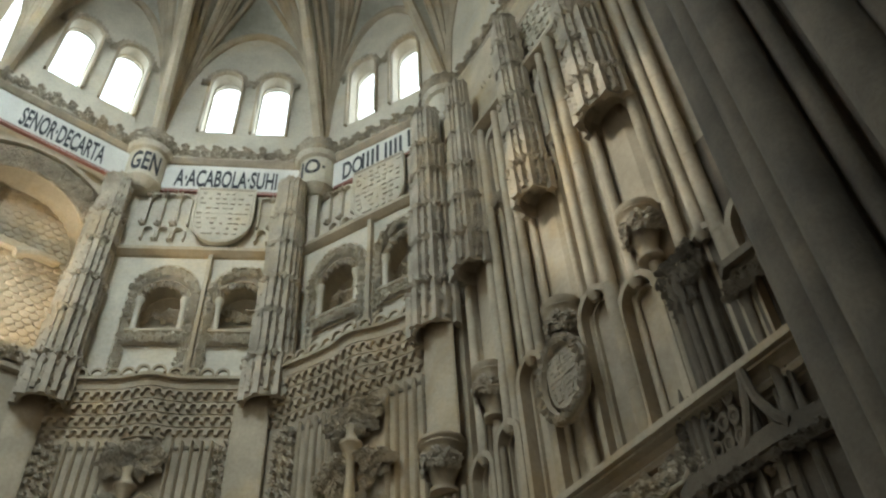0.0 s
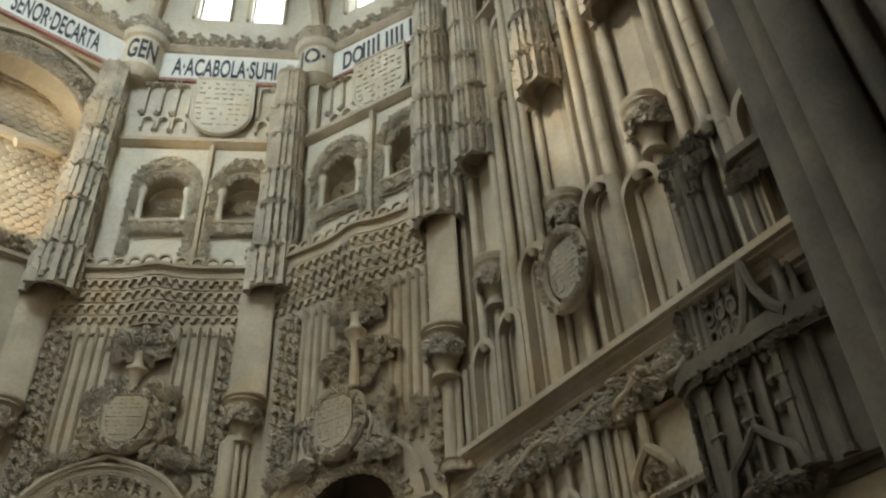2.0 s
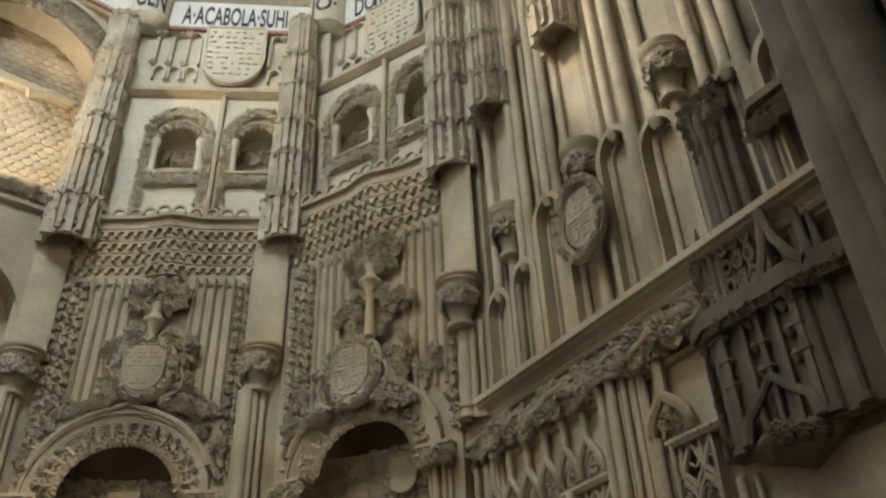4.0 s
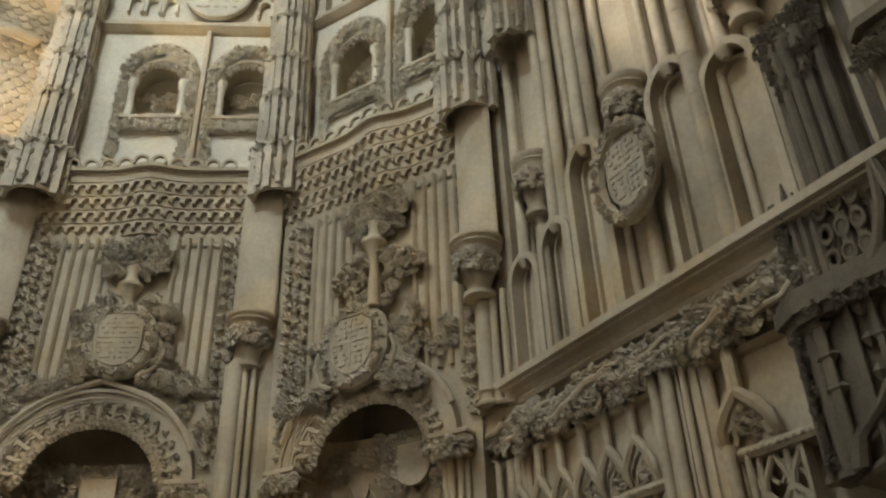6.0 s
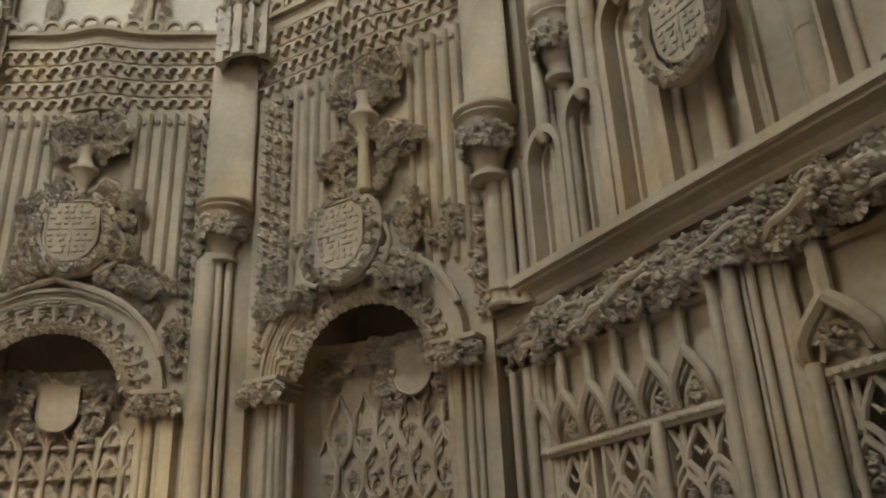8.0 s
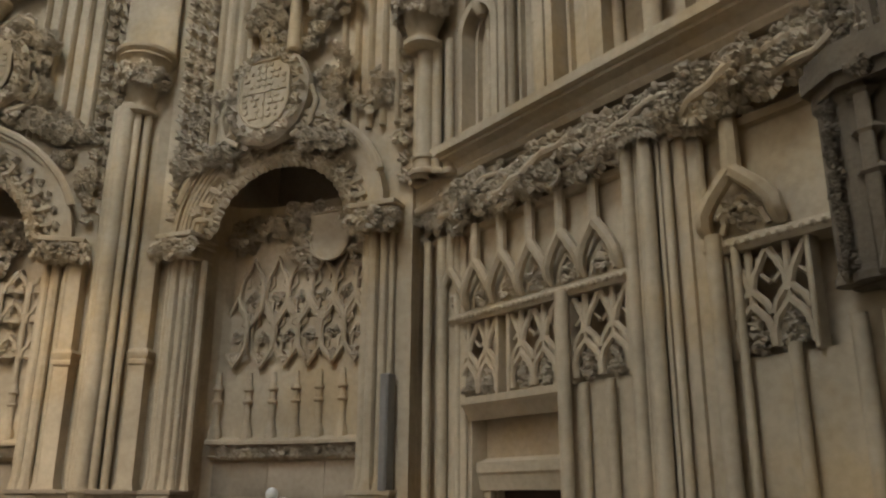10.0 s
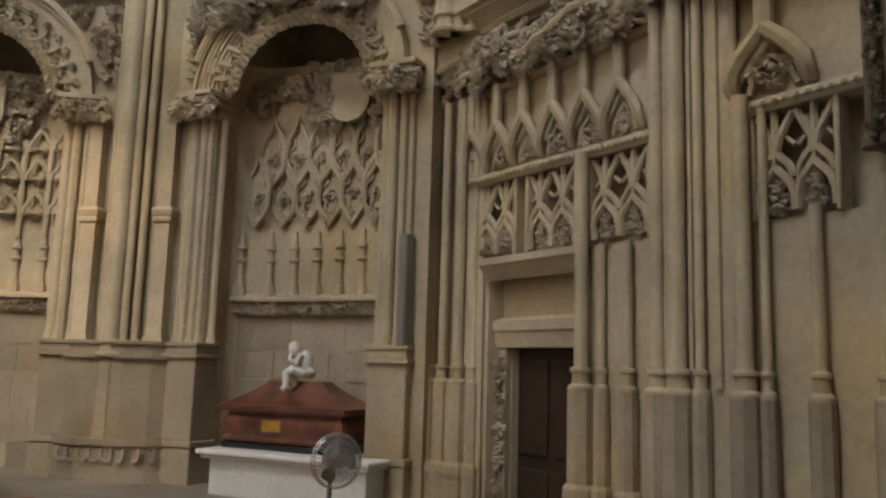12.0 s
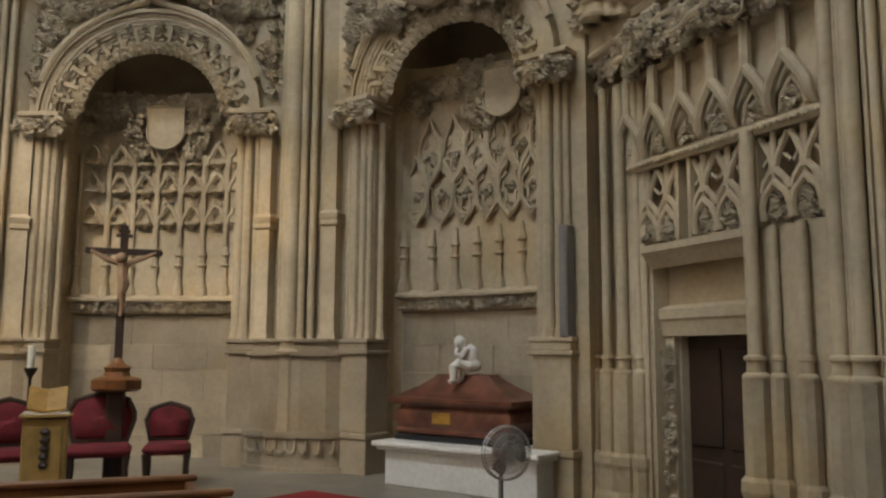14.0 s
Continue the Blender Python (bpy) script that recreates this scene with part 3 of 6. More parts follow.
    # foliage in the spandrels
    for k in range(230):
        u, zz = r.uniform(uc - hw - 0.45, uc + hw + 0.45), r.uniform(5.4, 7.3)
        e = ((u - uc) / (hw + 0.42)) ** 2 + ((zz - zs) / (rise + 0.45)) ** 2
        if e > (1.1 if seed == 1 else 1.3) and abs(u - uc) > 0.55 and zz < 5.6 + 1.45 * (1.2 - abs(u - uc) / (hw + 0.5)) + (0.9 if abs(u - uc) > hw * 0.75 else 0.45):
            put(FOLIAGE[k % 5] if k % 3 else SCROLLS[k % 2], wall, "spandrel_leaf", u, -0.03, zz, r.uniform(0.09, 0.13))
    # fluted panel
    flute = bmesh.new()
    prism(flute, [(-0.045, 0.0), (-0.03, -0.06), (0, -0.10), (0.03, -0.06), (0.045, 0.0)], 0, 1)
    flute = mesh_of("flute", flute, STONE)
    z0, z1 = (6.75 if seed == 1 else 6.35), 9.78
    for s in (-1, 1):
        for k in range(5):
            u = uf + s * (0.62 + 0.195 * k)
            piece("flute", flute, wall, pose(u, 0, z0) @ Matrix.Diagonal((1, 1, z1 - z0, 1)))
            if k < 4:
                put(ROSETTES[k % 3], wall, "flute_stop", u + s * 0.1, -0.02, z1 - 0.14, 0.05)
    # flower borders beside the panel
    for s in (-1, 1):
        for col_ in range(3):
            for k in range(18):
                u = uf + s * (1.54 + 0.19 * col_)
                if 0.36 < u < L - 0.36:
                    o = put(ROSETTES[k % 3], wall, "border_flower", u, -0.05, 5.62 + 0.235 * k + 0.118 * (col_ % 2), 0.1)
                    o.scale = (0.085, 0.11, 0.085)
    # coat of arms: shield in a wreath, helm and mantling
    ua = 2.38 if seed == 1 else 2.20
    bm = bmesh.new()
    shield(bm, ua, zw - 0.47, 0.74, 0.94, -0.20, 0.11)
    part("arms_shield", bm, STONE, wall, "quartered stone shield")
    bm = bmesh.new()
    wreath(bm, ua, zw, 0.52, 0.58, -0.20, 0.12)
    wr = part("arms_wreath", bm, CARVED, wall, "stone laurel wreath")
    for k in range(20):
        aa = 2 * math.pi * k / 20
        put(ROSETTES[k % 3] if k % 2 else FOLIAGE[k % 5], wr, "wreath_leaf", ua + 0.53 * math.cos(aa), -0.29, zw + 0.59 * math.sin(aa), 0.085)
    bm = bmesh.new()
    zh = 8.44
    lathe(bm, [(0.06, zw + 0.52), (0.10, zw + 0.56), (0.07, zh - 0.12), (0.10, zh), (0.17, zh + 0.16), (0.21, zh + 0.20), (0.21, zh + 0.25), (0.12, zh + 0.32), (0.08, zh + 0.48), (0.12, zh + 0.60), (0.04, zh + 0.66)], uf, -0.26, 14)
    part("helm", bm, STONE, wall)
    spots = []
    for k in range(26):
        aa, rad = 2.4 * k, 0.09 * math.sqrt(k + 0.5)
        spots.append((uf + rad * 1.35 * math.cos(aa), 9.30 + rad * 0.85 * math.sin(aa), 0.19))
    for s in (-1, 1):
        for k in range(6):
            spots.append((uf + s * (0.30 + 0.09 * k), zh - 0.05 + 0.10 * math.sin(k * 2.0) - 0.05 * k, 0.20))
        for k in range(7):
            spots.append((uf + s * (0.62 + 0.05 * (k % 3)), zw + 0.42 - 0.15 * k, 0.18))
        for k in range(5):
            spots.append((ua + s * (0.55 + 0.14 * k), zw - 0.62 - 0.05 * k, 0.20))
        for k in range(7 if seed == 2 else 0):
            spots.append((uf + s * (0.24 + 0.10 * (k % 3)), zw + 0.72 + 0.12 * k, 0.17))
    for k, (u, zz, sc) in enumerate(spots):
        for q in range(3):
            put(FOLIAGE[(k + q) % 5] if (k + q) % 4 else SCROLLS[k % 2], wall, "mantling_leaf", u + r.uniform(-0.10, 0.10), -0.10 - 0.05 * q, zz + r.uniform(-0.09, 0.09), sc * r.uniform(0.50, 0.68))
    for s in (-1, 1):
        bm = bmesh.new()
        tube(bm, [(uf + s * x, -0.20, zz) for x, zz in ((0.10, zh - 0.1), (0.30, zh + 0.12), (0.50, zh + 0.02), (0.56, zh - 0.20), (0.42, zh - 0.28))], [0.03, 0.03, 0.028, 0.024, 0.018], 7)
        tube(bm, [(uf + s * x, -0.20, zz) for x, zz in ((0.08, zh + 0.5), (0.26, zh + 0.66), (0.48, zh + 0.70), (0.60, zh + 0.90), (0.56, zh + 1.06))], [0.026, 0.028, 0.026, 0.022, 0.015], 7)
        tube(bm, [(ua + s * x, -0.22, zz) for x, zz in ((0.40, zw - 0.62), (0.66, zw - 0.48), (0.74, zw - 0.20), (0.66, zw + 0.02), (0.55, zw - 0.06))], [0.04, 0.04, 0.036, 0.03, 0.02], 7)
        part("mantling_stem", bm, STONE, wall)
    # stepped scallop frieze with a boss in the middle

    def out(u, row):
        return -0.05 - 0.065 * row - 0.16 * math.exp(-((u - uf) / 0.42) ** 2)
    bm = bmesh.new()
    n = 40
    for row in range(5):
        za, zb = 9.86 + 0.262 * row, 9.86 + 0.262 * (row + 1) + (0.02 if row == 4 else 0)
        for i in range(n):
            ua, ub = L * i / n, L * (i + 1) / n
            ya, yb = out(ua, row), out(ub, row)
            quad(bm, (ua, ya + 0.09, za), (ub, yb + 0.09, za), (ub, yb + 0.05, zb), (ua, ya + 0.05, zb))
            quad(bm, (ua, ya + 0.16, za), (ub, yb + 0.16, za), (ub, yb + 0.09, za), (ua, ya + 0.09, za))
            if row == 4:
                quad(bm, (ua, ya + 0.05, zb), (ub, yb + 0.05, zb), (ub, 0.1, zb), (ua, 0.1, zb))
    part("scallop_frieze_bed", bm, STONE, wall, "", False)
    cnt = int((L - 0.5) / 0.205)
    for row in range(4):
        for i in range(cnt):
            u = 0.28 + 0.205 * (i + 0.5 * (row % 2))
            piece("scallop", SCALLOP, wall, pose(u, out(u, row) + 0.075, 9.90 + 0.262 * row, -6))
    for i in range(int((L - 0.5) / 0.32)):
        u = 0.35 + 0.32 * i
        piece("cresting", CREST, wall, pose(u, out(u, 4) + 0.02, 11.16))
    bm = bmesh.new()
    for i in range(n):
        ua, ub = L * i / n, L * (i + 1) / n
        ya, yb = out(ua, 4) - 0.03, out(ub, 4) - 0.03
        prism(bm, [(ub, yb + 0.12), (ua, ya + 0.12), (ua, ya), (ub, yb)], 11.10, 11.18)
    bmesh.ops.recalc_face_normals(bm, faces=bm.faces[:])
    part("frieze_cornice", bm, STONE, wall, "", False)
    rise_low = knots([(0.0, 0.0), (0.60, 0.85), (0.66, 0.93), (1.74, 1.92), (1.96, 2.12), (2.36, 2.50), (2.66, 2.79), (3.45, 3.68), (4.2, 4.38), (4.88, 4.97), (5.28, 5.31), (5.6, 5.6)])
    respace(wall, lambda u, z: u, rise_low)
    return wall


tomb_wall("wall_north", LOW[1], LOW[2], 2.20, 1.31, 1.24, "pale limestone chapel wall with arched recess and coat of arms", 1, 7.66)
tomb_wall("wall_northeast", LOW[2], LOW[3], 2.34, 1.24, 1.08, "pale limestone chapel wall with arched tomb recess", 2, 6.98)


# ---- middle walls: two framed niches over blank panels ----
def niche_wall(name, a, b, uc, half, label):
    m, L = face(a, b)
    holes = []
    for s in (-1, 1):
        c = uc + s * half * 0.52
        holes.append((c - half * 0.33, c + half * 0.33, 12.75, 13.55, 0.62))
    bm = bmesh.new()
    pierced(bm, 0, L, 9.8, 15.3, holes, 0.55)
    wall = part(name, bm, WHITESTONE, None, "", False)
    wall.matrix_world = m
    tagged(wall, label, "wall", kind="structure")
    bm = bmesh.new()
    box(bm, -0.3, L + 0.3, 0.56, 0.9, 9.8, 15.3)
    part("niche_back", bm, WHITESTONE, wall, "", False)
    for j, s in enumerate((-1, 1)):
        c = uc + s * half * 0.52
        w = half * 0.33
        bm = bmesh.new()
        band(bm, [(c + w + 0.20, 11.3)] + arc(c, 13.75, w + 0.20, 0.86, 16) + [(c - w - 0.20, 11.3)], -0.10, 0.0, -0.045)
        band(bm, [(c + w + 0.01, 12.7)] + arc(c, 13.55, w + 0.01, 0.63, 16) + [(c - w - 0.01, 12.7)], -0.06, 0.0, -0.05)
        fr = part("niche_frame", bm, STONE, wall)
        for s2 in (-1, 1):
            for k in range(11):
                put(PALE[k % 3], fr, "frame_leaf", c + s2 * (w + 0.115), -0.06, 11.42 + 0.22 * k, 0.125)
            bm = bmesh.new()
            lathe(bm, [(0.10, 12.62), (0.10, 12.70), (0.075, 12.76), (0.07, 13.4), (0.10, 13.46), (0.12, 13.58), (0.12, 13.62)], c + s2 * (w - 0.06), -0.02, 10)
            part("niche_colonnette", bm, WHITESTONE, wall)
        for i, (x, zz) in enumerate(arc(c, 13.70, w + 0.12, 0.76, 13)[1:-1]):
            put(PALE[i % 3], fr, "frame_leaf", x, -0.07, zz, 0.14)
        for i, (x, zz) in enumerate(arc(c, 13.5, w - 0.03, 0.60, 9)[1:-1]):
            put(ROSETTES[i % 3], wall, "niche_cusp", x, 0.0, zz, 0.10)
        for i in range(6):
            put(FOLIAGE[i % 5], wall, "niche_carving", c - w + 0.06 + i * w * 0.37, 0.48, 13.45 + 0.1 * (i % 2), 0.16)
        bm = bmesh.new()
        run(bm, [(0, 12.25), (-0.05, 12.25), (-0.05, 12.52), (-0.16, 12.58), (-0.16, 12.64), (0, 12.68)], c - w - 0.06, c + w + 0.06)
        sill = part("niche_sill", bm, STONE, wall, "", False)
        for i in range(8):
            put(PALE[i % 3], sill, "sill_leaf", c - w + 2 * w * (i + 0.5) / 8, -0.10, 12.40, 0.13)
    bm = bmesh.new()
    box(bm, uc - 0.05, uc + 0.05, -0.16, 0, 11.25, 15.0, 0.015)
    lathe(bm, [(0.10, 11.2), (0.13, 11.3), (0.08, 11.4), (0.06, 11.8)], uc, -0.16, 8)
    part("mullion_shaft", bm, STONE, wall, "", False)
    bm = bmesh.new()
    run(bm, [(0, 14.98), (-0.06, 15.0), (-0.20, 15.10), (-0.20, 15.20), (0, 15.30)], 0, L)
    part("string_course", bm, STONE, wall, "", False)
    return wall


niche_wall("wall_north_upper", MID[1], MID[2], 2.62, 1.72, "limewashed upper wall with two framed niches")
niche_wall("wall_northeast_upper", MID[2], MID[3], 2.30, 1.72, "limewashed upper wall with two framed niches")


# ---- top walls: blind arcade with shield, lettered band, windows ----
def text_mesh(name, words, width, height):
    cu = bpy.data.curves.new(name, "FONT")
    cu.body, cu.size, cu.extrude, cu.offset = words, 1.0, 0.02, 0.018
    tmp = bpy.data.objects.new(name, cu)
    scene.collection.objects.link(tmp)
    dg = bpy.context.evaluated_depsgraph_get()
    me = bpy.data.meshes.new_from_object(tmp.evaluated_get(dg))
    bpy.data.objects.remove(tmp)
    xs = [v.co.x for v in me.vertices]
    ys = [v.co.y for v in me.vertices]
    x0, x1, y0, y1 = min(xs), max(xs), min(ys), max(ys)
    for v in me.vertices:
        v.co = ((v.co.x - x0) / (x1 - x0) * width, -v.co.z * 0.3, (v.co.y - y0) / (y1 - y0) * height)
    me.materials.clear()
    me.materials.append(INK)
    return me


def bars_mesh(name, width, height, seed):
    """Plain upright bars in place of a name."""
    r = random.Random(seed)
    bm = bmesh.new()
    x = 0.0
    while x < width - 0.1:
        lo, hi = (0, height) if r.random() < 0.8 else (0.12 * height, 1.1 * height)
        box(bm, x, x + 0.075, -0.012, 0.0, lo, hi)
        x += 0.15 if r.random() < 0.75 else 0.26
    return mesh_of(name, bm, INK)


def top_wall(name, a, b, words, label, arcade=True, bars=False, zb=15.2, windows=True):
    m, L = face(a, b)
    uc = L / 2
    holes = []
    if windows:
        for s in (-1, 1):
            c = uc + s * 0.74
            holes.append((c - 0.44, c + 0.44, 20.15, 22.6, 0.50))
    bm = bmesh.new()
    pierced(bm, 0, L, zb, lambda u: 19.2 + 6.3 * math.sqrt(max(0.0, 1 - ((u - uc) / (L / 2)) ** 2)) + 0.1, holes, 0.55)
    wall = part(name, bm, WHITESTONE, None, "", False)
    wall.matrix_world = m
    tagged(wall, label, "wall", kind="structure")
    # lettered band with crest
    bm = bmesh.new()
    box(bm, 0.0, L, -0.06, -0.001, 17.46, 18.52)
    lb = part("lettered_band", bm, PAINTWHITE, wall, "white painted band with black lettering", False)
    bm = bmesh.new()
    box(bm, 0.0, L, -0.068, -0.002, 17.50, 17.535)
    box(bm, 0.0, L, -0.09, -0.002, 17.40, 17.455)
    part("red_line", bm, REDLINE, wall, "", False)
    bm = bmesh.new()
    run(bm, [(0, 18.52), (-0.10, 18.54), (-0.22, 18.64), (-0.22, 18.72), (-0.05, 18.80), (0, 18.8)], 0, L)
    cr = part("crest_moulding", bm, CARVED, wall, "", False)
    for i in range(int(L / 0.21)):
        put(FOLIAGE[i % 5], cr, "crest_leaf", 0.1 + 0.21 * i, -0.20, 18.84, 0.145)
        if i % 2 == 0:
            put(FOLIAGE[(i + 2) % 5], cr, "crest_leaf", 0.1 + 0.21 * i, -0.18, 19.08, 0.13, 0)
    if words:
        me = text_mesh("inscription", words, L - 1.95 if not bars else 0.62, 0.70)
        piece("inscription", me, lb, pose(0.84, -0.066, 17.64))
    if bars:
        piece("inscription_bars", bars_mesh("inscription_bars", L - 2.0, 0.72, 4), lb, pose(1.45, -0.062, 17.63))
    if arcade:
        lan = arch_piece("blind_lancet", 0.36, 1.15, 0.13, 0.05, WHITESTONE)
        small = arch_piece("blind_lancet", 0.34, 0.46, 0.13, 0.055, WHITESTONE)
        for s in (-1, 1):
            for k in range(3):
                u = uc + s * (1.02 + 0.37 * k)
                if 0.35 < u < L - 0.35:
                    piece("blind_lancet", lan, wall, pose(u, 0, 16.12))
                    piece("blind_lancet", small, wall, pose(u, 0, 15.58))
                    put(ROSETTES[k % 3], wall, "arcade_boss", u + 0.18 * s, -0.10, 17.16, 0.11)
                    put(ROSETTES[(k + 1) % 3], wall, "arcade_boss", u + 0.18 * s, -0.10, 16.1, 0.09)
        bm = bmesh.new()
        shield(bm, uc + 0.0, 15.42, 1.46, 1.96, -0.08, 0.14)
        part("wall_shield", bm, WHITESTONE, wall, "large carved stone shield", False)
    # windows
    if windows:
        for s in (-1, 1):
            c = uc + s * 0.74
            win = empty("window_1", m @ Matrix.Translation((c, 0.4, 20.15)), "bright round-headed window in carved stone frame", "window", "structure", "clerestory windows")
            bm = bmesh.new()
            pts = [(0.44, 0)] + arc(0, 2.45, 0.44, 0.50, 12) + [(-0.44, 0)]
            bm.faces.new([bm.verts.new((x, 0, z)) for x, z in pts])
            pane = part("pane", bm, GLASS, win, "", False)
            pane.visible_shadow = False
            bm = bmesh.new()
            band(bm, pts, -0.06, 0.02, 0.04)
            part("window_frame", bm, WHITESTONE, win)
            bm = bmesh.new()
            band(bm, [(0.47, -0.05)] + arc(0, 2.45, 0.47, 0.53, 14) + [(-0.47, -0.05)], -0.52, -0.40, -0.07)
            tr = part("window_trim", bm, STONE, win)
            for i, (x, z) in enumerate(arc(0, 2.45, 0.55, 0.60, 10)):
                put(ROSETTES[i % 3], tr, "trim_flower", x, -0.47, z, 0.085)
            for x in (-0.64, 0.64):
                put(FOLIAGE[1], tr, "trim_leaf", x, -0.45, 2.38, 0.13)
    return wall


top_wall("wall_northwest_top", HIGH[0], HIGH[1], "SENOR·DECARTA", "painted wall with black lettered band and windows", arcade=False, zb=17.38)
top_wall("wall_north_top", HIGH[1], HIGH[2], "A·ACABOLA·SUHI", "pale wall with lettered band, shield and windows")
top_wall("wall_northeast_top", HIGH[2], HIGH[3], "DO", "pale wall with lettered band, shield and windows", bars=True)
top_wall("wall_east_top", HIGH[3], HIGH[4], "", "pale wall with lettered band, shield and windows", bars=True)


# ---- west wall: great arch with a scale-covered back ----
def west_wall():
    m, L = face(MID[0], MID[1])
    uc, zc = L / 2, 15.0
    bm = bmesh.new()
    pierced(bm, 0, L, 0.0, 17.5, [(uc - 1.5, uc + 1.5, 11.75, zc, 1.55), (uc - 1.35, uc + 1.35, 0.0, 8.6, 1.3)], 0.7)
    wall = part("wall_northwest", bm, STONE, None, "", False)
    wall.matrix_world = m
    tagged(wall, "limestone wall with great arch and scale-carved back", "wall", kind="structure")
    bm = bmesh.new()
    box(bm, -0.2, L + 0.2, 0.72, 1.0, 0, 19.8)
    part("recess_back", bm, STONE, wall, "", False)
    # overlapping scales
    sc = bmesh.new()
    rings = []
    for r, y in ((0.0, -0.07), (0.06, -0.075), (0.10, -0.05), (0.115, 0.0)):
        rings.append([sc.verts.new((r * math.cos(radians(180 + 180 * k / 8)) * 1.05, y - 0.02 * (r * math.sin(radians(180 * k / 8)) / 0.115), r * math.sin(radians(180 + 180 * k / 8)))) for k in range(9)])
    for a, b in zip(rings[:-1], rings[1:]):
        for k in range(8):
            sc.faces.new((a[k], b[k], b[k + 1], a[k + 1]))
    quad(sc, (-0.115, -0.0, 0.0), (0.115, 0.0, 0.0), (0.10, 0.0, 0.10), (-0.10, 0.0, 0.10))
    bmesh.ops.recalc_face_normals(sc, faces=sc.faces[:])
    sc = mesh_of("scale", sc, STONE, True)
    for row in range(28):
        for i in range(13):
            u = uc - 1.45 + 0.235 * (i + 0.5 * (row % 2))
            z = 12.0 + 0.165 * row
            if ((u - uc) / 1.6) ** 2 + (max(0, z - zc) / 1.65) ** 2 < 1 and u > uc - 1.0:
                piece("scale", sc, wall, pose(u + rng.uniform(-0.02, 0.02), 0.71, z + rng.uniform(-0.015, 0.015), 6, rng.uniform(-10, 10), 0) @ Matrix.Diagonal((1.0, 0.6, rng.uniform(0.9, 1.1), 1)))
    for row in range(24):
        for i in range(3):
            z = 11.75 + 0.17 * row
            if z < 15.6:
                piece("jamb_scale", sc, wall, pose(uc + 1.58 + 0.17 * (i + 0.5 * (row % 2)), -0.02, z, 0, rng.uniform(-8, 8), 0) @ Matrix.Scale(0.85, 4))
    bm = bmesh.new()
    for off, y0, wd in ((0.0, -0.06, 0.06), (0.62, -0.10, 0.05), (0.70, -0.20, 0.14)):
        band(bm, arc(uc, zc, 1.5 + off, 1.55 + off, 36, 0, 180), y0, 0.0, -wd)
    part("arch_moulding", bm, STONE, wall)
    for k in range(34):
        for j in range(2):
            aa = radians(8 + 150 * k / 33)
            rr = 1.5 + 0.20 + 0.25 * j
            put(SCROLLS[k % 2] if (k + j) % 3 == 0 else FOLIAGE[(k + j) % 5], wall, "arch_leaf", uc + rr * math.cos(aa), -0.02, zc + rr * math.sin(aa) * 1.03, 0.19)
    for i in range(18):
        put(FOLIAGE[i % 5], wall, "sill_leaf", 0.1 + 0.23 * i, -0.05, 11.45 + 0.1 * (i % 2), 0.17)
    bm = bmesh.new()
    run(bm, [(0, 11.55), (-0.12, 11.6), (-0.12, 11.72), (0, 11.78)], 0, L)
    run(bm, [(0, 11.10), (-0.12, 11.15), (-0.12, 11.24), (0, 11.3)], 0, L)
    part("sill_moulding", bm, STONE, wall, "", False)
    # stone cross in relief
    bm = bmesh.new()
    box(bm, uc - 0.90, uc - 0.62, 0.48, 0.7, 12.0, 16.3, 0.05)
    box(bm, uc - 1.3, uc + 1.30, 0.50, 0.68, 14.62, 14.90, 0.05)
    part("relief_cross", bm, STONE, wall, "stone cross in relief")
    tube_bm = bmesh.new()
    tube(tube_bm, [(uc + 0.3, 0.32, 14.35), (uc + 0.8, 0.34, 14.62), (uc + 1.28, 0.36, 14.58)], [0.12, 0.11, 0.08], 8)
    part("relief_arm", tube_bm, STONE, wall)


west_wall()


